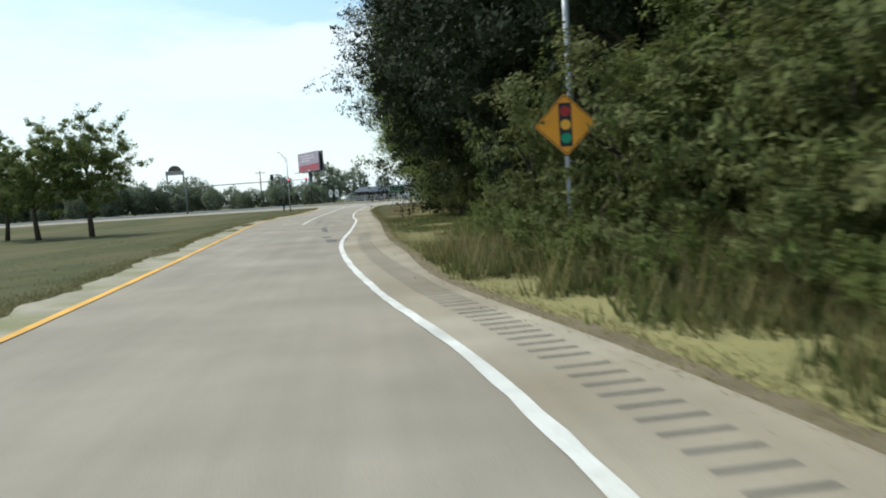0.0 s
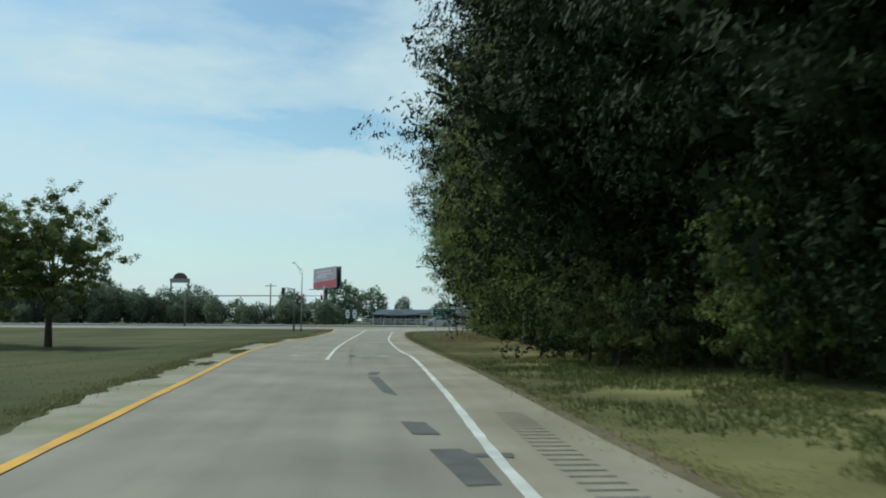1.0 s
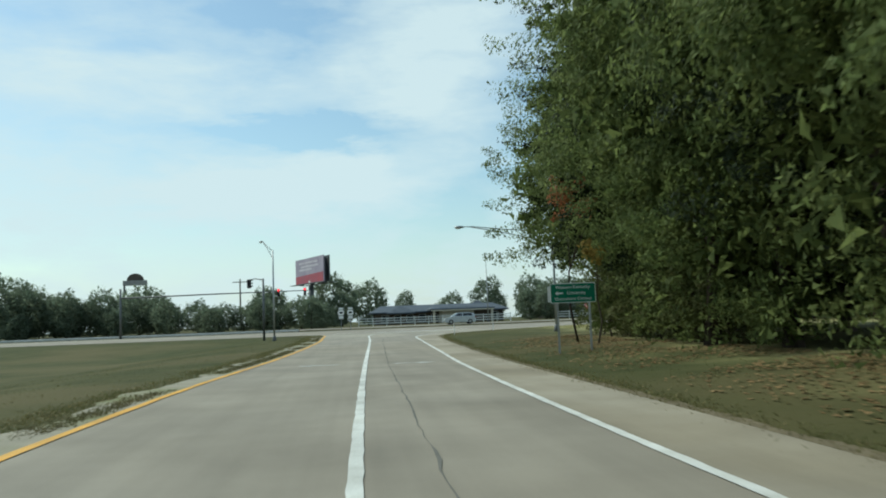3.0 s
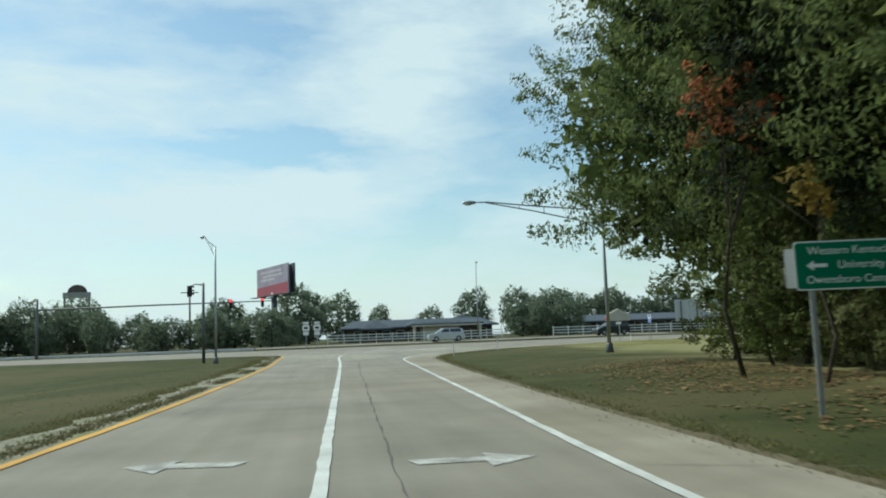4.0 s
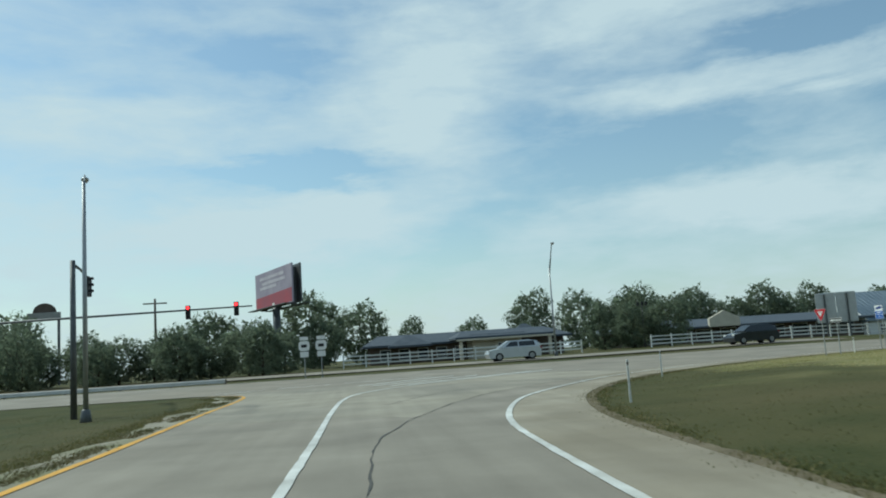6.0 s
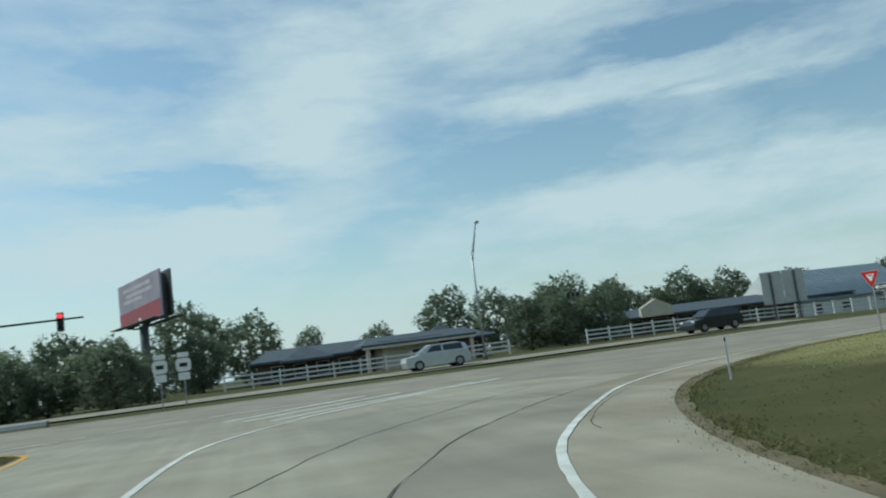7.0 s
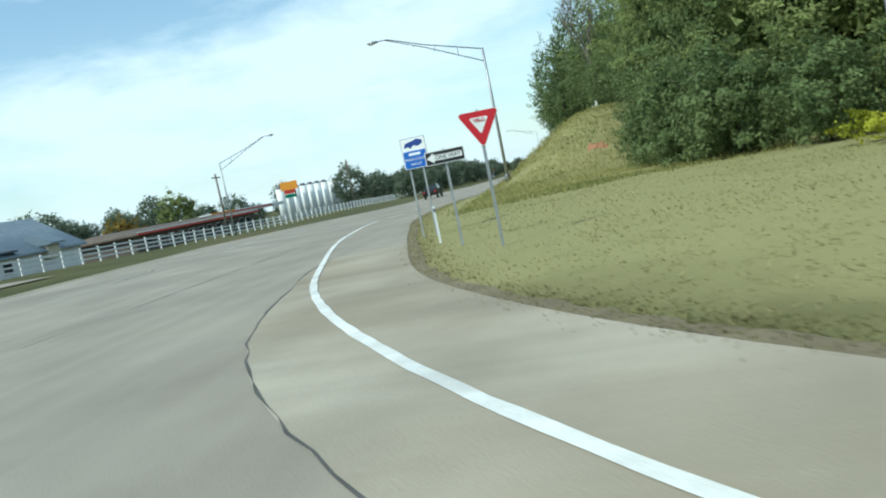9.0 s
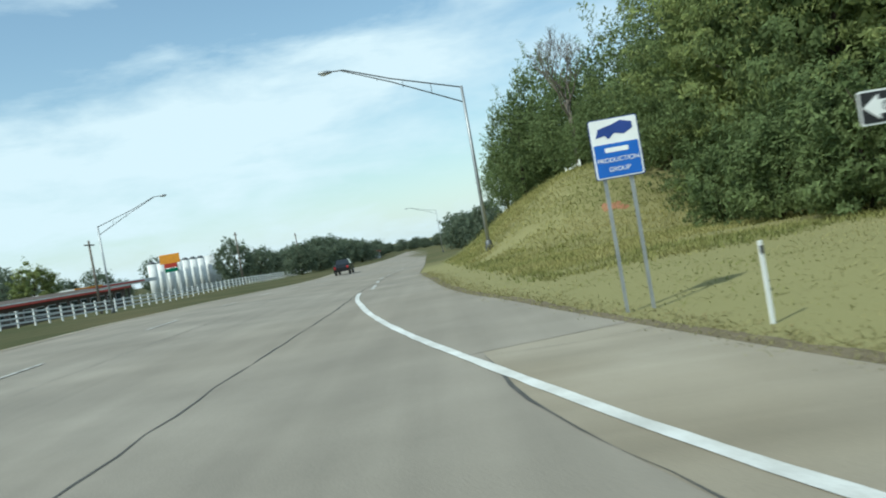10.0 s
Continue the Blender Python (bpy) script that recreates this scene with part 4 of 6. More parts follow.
for i in range(15):
    spots.append(("ab"[i % 2], 176 + i * 12, 259 + i * 3.4 + rnd.uniform(-4, 4), rnd.uniform(0, 360), rnd.uniform(0.75, 1.0)))
for i in range(18):
    spots.append(("ba"[i % 2], 216 + i * 12, 198 + i * 3.4 + rnd.uniform(-5, 5), rnd.uniform(0, 360), rnd.uniform(0.7, 1.15)))
for i in range(16):
    x = 170 + i * 15
    spots.append(("d", x, along(FAR, x) + rnd.uniform(10, 24), rnd.uniform(0, 360), rnd.uniform(0.55, 0.95)))
for i in range(18):
    x = 150 + i * 15
    spots.append(("d", x, along(NEAR, x) - rnd.uniform(9, 22), rnd.uniform(0, 360), rnd.uniform(0.6, 1.0)))
for i in range(30):
    a, away = radians(69.5 + i * 0.33), 440 + 26 * (i % 3) + rnd.uniform(0, 14)
    spots.append(("d", 3.5 + away * math.sin(a), 166 + away * math.cos(a), rnd.uniform(0, 360), rnd.choice((0.4, 0.55, 0.65, 0.8))))
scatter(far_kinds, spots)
# trees on the bank to the right of the highway
bank = tree("bank_tree", 71, 14, 5.2, 0.0, 320, 90, 0.19, "leaf_bank", 0.28, "broad green tree on the grassy bank", group="trees on the bank", clump_r=1.3, limbs=8, heart=0.6)
bank2 = tree("bank_tree", 72, 12.5, 5.0, -0.6, 300, 90, 0.19, "leaf_bank2", 0.26, "dark green tree on the grassy bank", group="trees on the bank", clump_r=1.3, limbs=8, heart=0.6)
bank3 = tree("bank_tree", 73, 12.5, 5.0, 0.0, 300, 22, 0.3, "leaf_bank2", 0.26, "green tree further along the grassy bank", group="trees on the bank", clump_r=1.1, limbs=4, heart=0.88)
spots = []
for i, (x, y) in enumerate(((36.5, 160.6), (31.8, 159.4), (28.0, 156.6), (41.5, 161.6), (26.2, 151.8), (46.5, 161.0), (25.8, 146.5), (34.5, 153.5), (40.0, 155.0), (30.5, 147.0), (24.5, 140.5), (26.5, 134.5))):
    spots.append(("ab"[i % 2], x, y, rnd.uniform(0, 360), rnd.uniform(0.95, 1.1)))
for x, off, s_ in ((45, 14.0, 0.62), (50, 13.5, 0.52), (48.2, 11.2, 0.3), (51.5, 11.0, 0.28), (60.5, 8.5, 0.5), (66, 8.6, 0.46), (72, 8.4, 0.42), (55, 12.0, 0.62), (61, 11.0, 0.6), (67, 11.0, 0.58), (74, 12.0, 0.6), (82, 13.5, 0.6), (90, 15.5, 0.62), (99, 18, 0.62), (109, 21, 0.66), (120, 24, 0.7)):
    spots.append(("c", x, along(NEAR, x) - off, rnd.uniform(0, 360), s_ * rnd.uniform(0.95, 1.08)))
for i in range(12):
    x = 50 + i * 5.2
    spots.append(("c", x, along(NEAR, x) - 20 - rnd.uniform(0, 4), rnd.uniform(0, 360), rnd.uniform(0.75, 0.9)))
scatter(dict(a=bank, b=bank2, c=bank3), spots)
bush = tree("bush", 75, 3.1, 1.6, -0.3, 90, 60, 0.15, "leaf_bank2", 0.06, "dark round bush at the foot of the trees", "bush", 0.7, 5, "bushes before the bank trees", heart=0.7)
for i, (x, y, k) in enumerate(((20.3, 157.0, 0.95), (22.4, 159.6, 1.1), (24.8, 161.2, 1.15), (28.6, 162.4, 1.1), (21.0, 153.6, 1.2), (33.2, 163.6, 1.0))):
    put(bush, x, y, i * 70, k, first=i == 0)
yellow_shrub = tree("yellow_shrub", 74, 1.25, 1.8, 0.05, 46, 60, 0.16, "leaf_yellow", 0.04, "low yellow-green shrub in the grass", "shrub", 0.5, 6)
put(yellow_shrub, 16.4, 155.7, 0, 0.8, first=True)
gold = tree("gold_tree", 61, 7, 3.4, 0.8, 60, 30, 0.5, "leaf_gold", 0.2, "tree with golden autumn leaves", clump_r=1.0, limbs=4)
put(gold, 104, 268, 0, first=True)
put(gold, 111, 272, 80, 0.8)
shade = tree("shade_tree", 62, 10.2, 4.0, 1.6, 130, 34, 0.4, "leaf_bank", 0.22, "round yellow-green tree behind the far restaurant", clump_r=1.3, limbs=5, core=0.7)
put(shade, 124.4, 272.4, 40, first=True)


# ---- street lamps, signals ----
def street_lamp(x, y, z, top, arm, rise, rz, label, low=0.8):
    """A steel pole with a trussed arm that reaches along its own +x, and a lamp head."""
    ob = thing("street_lamp", x, y, z, rz, label, "street lamp")
    bm = bmesh.new()
    tube(bm, [(0, 0, -0.3), (0, 0, top * 0.5), (0, 0, top)], [0.1, 0.085, 0.065], 10)
    part("pole", bm, "steel", ob)
    bm = bmesh.new()
    tube(bm, [(0, 0, -0.2), (0, 0, 0.42), (0, 0, 0.46)], [0.24, 0.15, 0.11], 12)
    part("base_cover", bm, "dark_steel", ob)
    zt, zl = top - 0.06, top - low
    tip = Vector((arm - 0.55, 0, zt + rise))
    bm = bmesh.new()
    tube(bm, [(0, 0, zt), (arm * 0.5, 0, zt + rise * 0.55), tip - Vector((0.6, 0, 0.01)), tip], 0.033, 6)
    part("upper_arm", bm, "dark_steel", ob)
    bm = bmesh.new()
    tube(bm, [(0, 0, zl), (arm * 0.5, 0, zl + (zt + rise - zl) * 0.62), tip - Vector((0.5, 0, 0.03))], 0.03, 6)
    part("lower_arm", bm, "dark_steel", ob)
    for u in (0.22, 0.42, 0.6):
        a = zt + rise * u
        lo = zl + (zt + rise - zl) * (u * 1.14)
        bm = bmesh.new()
        tube(bm, [(arm * u, 0, lo), (arm * u, 0, a)], 0.018, 5)
        part("strut", bm, "dark_steel", ob)
    bm = bmesh.new()
    bmesh.ops.create_uvsphere(bm, u_segments=14, v_segments=8, radius=1, matrix=Matrix.Translation((arm - 0.25, 0, zt + rise - 0.01)) @ Matrix.Diagonal((0.36, 0.17, 0.1, 1)))
    for f in bm.faces:
        f.smooth = True
    head = part("lamp_head", bm, "steel", ob)
    bm = bmesh.new()
    bmesh.ops.create_uvsphere(bm, u_segments=12, v_segments=6, radius=1, matrix=Matrix.Translation((arm - 0.18, 0, zt + rise - 0.07)) @ Matrix.Diagonal((0.2, 0.13, 0.08, 1)))
    part("glass_bowl", bm, "lens", head)
    return ob


LAMP = "galvanised street lamp with a trussed arm"
street_lamp(1.03, 127.87, land(1.03, 127.87), 6.95, 6.7, 0.6, 180, LAMP + " in the grass")
street_lamp(3.1, 80.06, land(3.1, 80.06), 7.4, 6.2, 0.55, 180, LAMP + " before the wood")
street_lamp(6.6, 34.5, land(6.6, 34.5), 7.4, 6.2, 0.55, 178, LAMP + " among shrubs")
street_lamp(-23.36, 150.05, land(-23.36, 150.05), 8.8, 6.2, 1.5, 114, "steel street lamp with rising arm by the median")
street_lamp(-0.54, 196.1, land(-0.54, 196.1), 8.2, 6.3, 1.6, -93, "steel street lamp with a rising arm before the white fence")
street_lamp(42.3, 173.9, land(42.3, 173.9), 8.14, 6.7, 1.75, 108, LAMP + " at the bank")
street_lamp(66.0, 213.5, land(66, 213.5), 7.92, 6.5, 1.8, -75, "steel street lamp with a rising arm behind the fence")
street_lamp(178.0, 211.0, land(178, 211), 9.6, 6.7, 1.5, 108, LAMP + " on the bank further on")


def signal_head(parent, x, y, z, rz, lit):
    bm = bmesh.new()
    box(bm, 0, 0, 0, 0.34, 0.2, 1.0, 0.03)
    head = part("signal_head", bm, "black", parent, m=pose(x, y, z, 0, 0, rz))
    for k in range(3):
        bm = bmesh.new()
        plate(bm, disc(0, 0.32 - 0.32 * k, 0.115), 0.02, m=Matrix.Translation((0, -0.118, 0)))
        part("lens", bm, "lit_red" if lit and k == 0 else "black", head, "lit red lens" if lit and k == 0 else "")
        bm = bmesh.new()
        n = 9
        ring = [(0.13 * math.cos(math.pi * j / n), 0.32 - 0.32 * k + 0.13 * math.sin(math.pi * j / n)) for j in range(n + 1)]
        a = [bm.verts.new((px, -0.1, pz)) for px, pz in ring]
        b = [bm.verts.new((px, -0.3, pz)) for px, pz in ring]
        for j in range(n):
            bm.faces.new((a[j], a[j + 1], b[j + 1], b[j]))
        part("visor", bm, "black", head)
    return head


mast = thing("traffic_signal", -50, 178.5, land(-50, 178.5), 0, "steel mast arm with two lit red traffic signals", "traffic signal")
bm = bmesh.new()
tube(bm, [(0, 0, -0.3), (0, 0, 6.6)], [0.17, 0.12], 10)
part("pole", bm, "dark_steel", mast)
bm = bmesh.new()
tube(bm, [(0, 0, 5.4), (12, 0.4, 5.5), (25.5, 1.0, 5.55)], [0.11, 0.085, 0.05], 8)
part("mast_arm", bm, "dark_steel", mast)
signal_head(mast, 20.9, 0.65, 5.35, 8, True)
signal_head(mast, 24.4, 0.75, 5.4, 8, True)
side = thing("traffic_signal", -24.9, 152.4, land(-24.9, 152.4), 0, "steel pole with a dark traffic signal on a short arm", "traffic signal")
bm = bmesh.new()
tube(bm, [(0, 0, -0.3), (0, 0, 6.2)], [0.13, 0.1], 10)
part("pole", bm, "dark_steel", side)
bm = bmesh.new()
tube(bm, [(0, 0, 6.05), (-2.0, 5.0, 6.5), (-4.6, 11.8, 6.75)], [0.07, 0.055, 0.04], 8)
part("mast_arm", bm, "dark_steel", side)
signal_head(side, -4.05, 10.3, 6.25, 190, False)
signal_head(side, -3.6, 9.2, 6.2, 100, False)


# ---- signs ----
def sign_post(parent, x, z0, z1, r=0.03, mat="steel", y=0.04):
    bm = bmesh.new()
    for dx, w in ((-r, 0.008), (r, 0.008)):
        box(bm, x + dx, y + 0.012, (z0 + z1) / 2, w, 0.035, z1 - z0)
    box(bm, x, y, (z0 + z1) / 2, 2 * r, 0.008, z1 - z0)
    return part("post", bm, mat, parent)


def panel(name, parent, pts, mat, y=0.0, depth=0.004, label=""):
    bm = bmesh.new()
    plate(bm, pts, depth, m=Matrix.Translation((0, y, 0)))
    return part(name, bm, mat, parent, label)


def moved(pts, dx, dz):
    return [(x + dx, z + dz) for x, z in pts]


def diamond(s, r):
    return [(x * math.cos(math.pi / 4) - z * math.sin(math.pi / 4), x * math.sin(math.pi / 4) + z * math.cos(math.pi / 4)) for x, z in rounded(s, s, r)]


def facing(x, y):
    """The turn about z of a sign whose face looks along (x, y)."""
    return math.degrees(math.atan2(x, -y))


w = thing("warning_sign", 5.75, 29.6, land(5.75, 29.6), facing(-0.1, -1), "amber diamond sign warning of traffic signals", "road sign")
sign_post(w, 0, -0.3, 2.85)
panel("plate", w, moved(diamond(0.762, 0.05), 0, 2.36), "black")
panel("face", w, moved(diamond(0.735, 0.045), 0, 2.36), "orange_sign", -0.004)
panel("border", w, moved(diamond(0.70, 0.04), 0, 2.36), "black", -0.006)
panel("field", w, moved(diamond(0.675, 0.04), 0, 2.36), "orange_sign", -0.009)
panel("signal_symbol", w, moved(rounded(0.21, 0.72, 0.03), 0, 2.36), "black", -0.012)
for k, c in enumerate(("sig_red", "sig_amber", "sig_green")):
    panel("signal_disc", w, disc(0, 2.58 - 0.22 * k, 0.085), c, -0.015)

g = thing("guide_sign", -1.95, 100.2, land(-1.95, 100.2), facing(-0.08, -1), "green guide sign with white lettering on steel posts", "road sign")
for px_ in (-0.55, 0.55):
    sign_post(g, px_, -0.3, 2.36)
panel("plate", g, moved(rounded(1.56, 0.68, 0.05), 0, 2.06), "white_sign")
panel("face", g, moved(rounded(1.52, 0.64, 0.045), 0, 2.06), "green_sign", -0.005)
lettering("lettering", "Western Kentucky", 0.155, "white_sign", g, 0, -0.009, 2.26)
lettering("lettering", "University", 0.155, "white_sign", g, 0.12, -0.009, 2.06)
lettering("lettering", "Owensboro Campus", 0.15, "white_sign", g, 0, -0.009, 1.86)
panel("arrow", g, [(-0.62, 2.06), (-0.52, 2.13), (-0.52, 2.085), (-0.34, 2.085), (-0.34, 2.035), (-0.52, 2.035), (-0.52, 1.99)], "white_sign", -0.009)
panel("exit_tab", g, moved(rounded(0.3, 0.55, 0.03), -0.72, 2.04), "sign_back", 0.12)


def triangle(s, dz):
    r = s * 0.06
    h = s * 0.866
    out = []
    for cx, cz, a0 in ((s / 2 - r * 1.7, h / 3 - r, -30), (-s / 2 + r * 1.7, h / 3 - r, 90), (0, -2 * h / 3 + 2 * r, 210)):
        for j in range(5):
            a = radians(a0 + 120 * j / 4)
            out.append((cx + r * math.cos(a), cz + dz + r * math.sin(a)))
    return out[::-1]


yl = thing("yield_sign", 9.05, 162.9, land(9.05, 162.9), facing(-0.9, -0.44), "red and white triangular yield sign on a post", "road sign")
sign_post(yl, 0, -0.4, 2.42, 0.022)
panel("plate", yl, triangle(0.76, 2.18), "white_sign")
panel("face", yl, triangle(0.735, 2.18), "red_sign", -0.005)
panel("field", yl, triangle(0.34, 2.19), "white_sign", -0.009)
lettering("lettering", "YIELD", 0.085, "red_sign", yl, 0, -0.014, 2.235)

ow = thing("one_way_sign", 10.45, 164.25, land(10.45, 164.25), facing(-0.92, -0.38), "black and white one way sign with an arrow", "road sign")
sign_post(ow, 0, -0.4, 1.95, 0.022)
panel("plate", ow, moved(rounded(0.78, 0.27, 0.02), 0, 1.8), "white_sign")
panel("face", ow, moved(rounded(0.75, 0.24, 0.015), 0, 1.8), "black", -0.005)
panel("arrow", ow, [(-0.36, 1.8), (-0.22, 1.9), (-0.22, 1.855), (0.34, 1.855), (0.34, 1.745), (-0.22, 1.745), (-0.22, 1.7)], "white_sign", -0.009)
lettering("lettering", "ONE WAY", 0.11, "black", ow, 0.06, -0.013, 1.8)

bl = thing("roadside_notice", 14.0, 166.53, land(14, 166.53), facing(-0.97, -0.22), "white and blue notice sign on a single post", "road sign")
for px_ in (-0.2, 0.14):
    sign_post(bl, px_, -0.4, 2.4, 0.018)
panel("plate", bl, moved(rounded(0.63, 0.77, 0.03), 0, 2.12), "navy")
panel("face", bl, moved(rounded(0.61, 0.75, 0.03), 0, 2.12), "white_sign", -0.005)
panel("blue_panel", bl, moved(rounded(0.57, 0.42, 0.015), 0, 1.97), "blue_sign", -0.009)
panel("emblem", bl, [(-0.24, 2.27), (-0.2, 2.38), (-0.02, 2.42), (0.1, 2.46), (0.24, 2.42), (0.24, 2.34), (0.12, 2.28), (0.0, 2.31), (-0.08, 2.24), (-0.13, 2.29)], "navy", -0.009)
panel("print_bar", bl, moved(rounded(0.3, 0.06, 0.01), 0, 2.1), "white_sign", -0.012)
lettering("lettering", "PRODUCTION", 0.082, "white_sign", bl, 0, -0.013, 1.97)
lettering("lettering", "GROUP", 0.082, "white_sign", bl, 0, -0.013, 1.85)

gs = thing("guide_sign", 32.6, 210.4, land(32.6, 210.4), facing(0.25, 0.97), "large guide sign seen from its bare metal back", "road sign")
for px_ in (-1.15, 1.15):
    bm = bmesh.new()
    box(bm, px_, 0.12, 2.1, 0.16, 0.2, 5.2)
    part("post", bm, "dark_steel", gs)
for dx in (-1.05, 1.05):
    bm = bmesh.new()
    box(bm, dx, 0, 3.2, 2.05, 0.05, 3.3, 0.01)
    p = part("plate", bm, "sign_back", gs)
    for k in range(6):
        bm = bmesh.new()
        box(bm, dx, 0.045, 1.75 + k * 0.58, 2.0, 0.05, 0.05)
        part("stiffener", bm, "sign_back", p)

sh = thing("route_sign", -20.4, 180.5, land(-20.4, 180.5), facing(0.1, -1), "paired white route signs on posts", "road sign")
for dx in (-0.62, 0.62):
    sign_post(sh, dx, -0.3, 3.1)
    panel("plate", sh, moved(rounded(0.62, 0.26, 0.02), dx, 2.95), "white_sign")
    panel("plate", sh, moved(rounded(0.8, 0.72, 0.2), dx, 2.4), "white_sign")
    panel("print_bar", sh, moved(rounded(0.42, 0.22, 0.02), dx, 2.4), "black", -0.006)
    panel("plate", sh, moved(rounded(0.62, 0.4, 0.02), dx, 1.78), "white_sign")


def delineator(x, y, h, rz, lean=0.0):
    ob = thing("delineator_post", x, y, land(x, y), rz, "white roadside marker post in the grass", "marker post", "marker posts")
    ob.matrix_basis = pose(x, y, land(x, y), 0, lean, rz)
    bm = bmesh.new()
    box(bm, 0, 0, h * 0.45, 0.05, 0.02, h * 0.9 + 0.3, 0.006)
    part("post", bm, "white_wood", ob)
    bm = bmesh.new()
    box(bm, 0, -0.012, h * 0.9 + 0.06, 0.045, 0.01, 0.08, 0.003)
    part("cap", bm, "dark_steel", ob)
    return ob


for x, y, h, rz in ((-6.0, 140.2, 0.95, 10), (-2.1, 152.4, 0.95, -20), (11.75, 165.3, 0.75, -60)):
    delineator(x, y, h, rz)


# ---- billboard ----
bb = thing("billboard", -33, 227, land(-33, 227), 0, "billboard with a worn pale and red print on a steel column", "billboard")
BN, BF = Vector((4.0, -6.0, 0)), Vector((-3.6, 6.6, 0))
d = (BF - BN).normalized()
ang = math.degrees(math.atan2(-d.y, -d.x))
mid = (BN + BF) / 2
fm = pose(mid.x, mid.y, 0, 0, 0, ang)
bm = bmesh.new()
tube(bm, [(0, 0, -0.5), (0, 0, 9.0)], 0.5, 14)
part("column", bm, "dark_steel", bb)
L = (BF - BN).length
for nm, dy, flip in (("panel_front", -0.55, 0), ("panel_back", 0.55, 1)):
    bm = bmesh.new()
    box(bm, 0, dy, 11.0, L, 0.22, 4.9, 0.03, m=fm)
    p = part(nm, bm, "dark_steel" if flip else "board_pink", bb)
    if not flip:
        bm = bmesh.new()
        plate(bm, [(-L / 2 + 0.1, 8.65), (-L / 2 + 0.1, 10.1), (L / 2 - 0.1, 10.4), (L / 2 - 0.1, 8.65)], 0.01, m=fm @ Matrix.Translation((0, dy - 0.125, 0)))
        part("print_panel", bm, "board_red", p)
        for k, (u0, u1, z) in enumerate(((-0.36, 0.3, 12.6), (-0.3, 0.34, 11.9), (-0.36, 0.1, 11.3))):
            bm = bmesh.new()
            plate(bm, [(u0 * L, z - 0.2), (u0 * L, z + 0.2), (u1 * L, z + 0.2), (u1 * L, z - 0.2)], 0.01, m=fm @ Matrix.Translation((0, dy - 0.13, 0)))
            part("print_bar", bm, "board_text", p)
bm = bmesh.new()
box(bm, 0, -1.3, 8.4, L + 0.6, 1.0, 0.1, m=fm)
part("catwalk", bm, "dark_steel", bb)
bm = bmesh.new()
box(bm, 0, 1.3, 8.4, L + 0.6, 1.0, 0.1, m=fm)
part("catwalk", bm, "dark_steel", bb)
for u in (-0.4, 0.0, 0.4):
    bm = bmesh.new()
    box(bm, u * L, 0, 10.7, 0.25, 0.9, 4.8, m=fm)
    part("stringer", bm, "dark_steel", bb)

# a round-topped business sign above the far trees
hs = thing("business_sign", -78.5, 255.9, 0.5, 5, "tall round-topped business sign on two posts", "sign")
for px_ in (-2.4, 2.4):
    bm = bmesh.new()
    box(bm, px_, 0, 5.6, 0.35, 0.35, 13.0)
    part("post", bm, "dark_steel", hs)
bm = bmesh.new()
box(bm, 0, -0.1, 11.7, 5.4, 0.5, 1.2, 0.05)
part("panel", bm, "grey_wall", hs)
bm = bmesh.new()
plate(bm, [(1.9 * math.cos(math.pi * k / 12), 12.3 + 1.6 * math.sin(math.pi * k / 12)) for k in range(13)][::-1], 0.4)
part("arched_top", bm, "dark_wall", hs)


# ---- guard rail and white fences ----
rail_line = curve([(-26.5, 178.9), (-45, 179.0), (-75, 180.6), (-120, 184)], 2.0)
gr = thing("guard_rail", -26.5, 178.9, -0.12, 0, "steel guard rail along the highway's far side", "guard rail")
v, f = [], []
prof = [(0.0, 0.48), (-0.05, 0.53), (-0.05, 0.57), (0.0, 0.62), (-0.05, 0.67), (-0.05, 0.72), (0.0, 0.77)]
for i, p in enumerate(rail_line):
    for dy, dz in prof:
        v.append((p[0] + 26.5, p[1] - 178.9 + dy, dz))
    if i:
        for j in range(6):
            a = (i - 1) * 7 + j
            f.append((a, a + 1, a + 8, a + 7))
raw("rail", v, f, "sign_back", gr, True)
bm = bmesh.new()
box(bm, 0, 0.09, 0.2, 0.14, 0.18, 1.1)
pm = mesh_of(bm, "post", "wood_grey")
for p in rail_line[::2]:
    ob = new("post", pm)
    ob.parent = gr
    ob.matrix_basis = pose(p[0] + 26.5, p[1] - 178.9, 0)

FENCE = [(-21.5, 205.0), (4.7, 208.4), (11.6, 209.4), (30.6, 211.6), (60, 216.5), (120, 232), (230, 262)]
bm = bmesh.new()
box(bm, 0, 0, 0.55, 0.13, 0.13, 1.7, 0.012)
post_mesh = mesh_of(bm, "post", "white_wood")


def fence(x0, x1, label):
    step = 2.3
    pts = []
    x = x0
    while x <= x1 + 0.01:
        pts.append(Vector((x, along(FENCE, x), land(x, along(FENCE, x)))))
        x += step
    ob = thing("white_fence", pts[0].x, pts[0].y, pts[0].z, 0, label, "fence", "white rail fences")
    for p in pts:
        q = new("post", post_mesh)
        q.parent = ob
        q.matrix_basis = Matrix.Translation(p - pts[0])
    for a, b in zip(pts, pts[1:]):
        d = b - a
        yaw = math.degrees(math.atan2(d.y, d.x))
        tilt = -math.degrees(math.atan2(d.z, math.hypot(d.x, d.y)))
        for hgt in (0.4, 0.8, 1.2):
            q = new("rail", rail_mesh)
            q.parent = ob
            q.matrix_basis = Matrix.Translation((a + b) / 2 - pts[0] + Vector((0, -0.09, hgt))) @ pose(0, 0, 0, 0, tilt, yaw)
    return ob


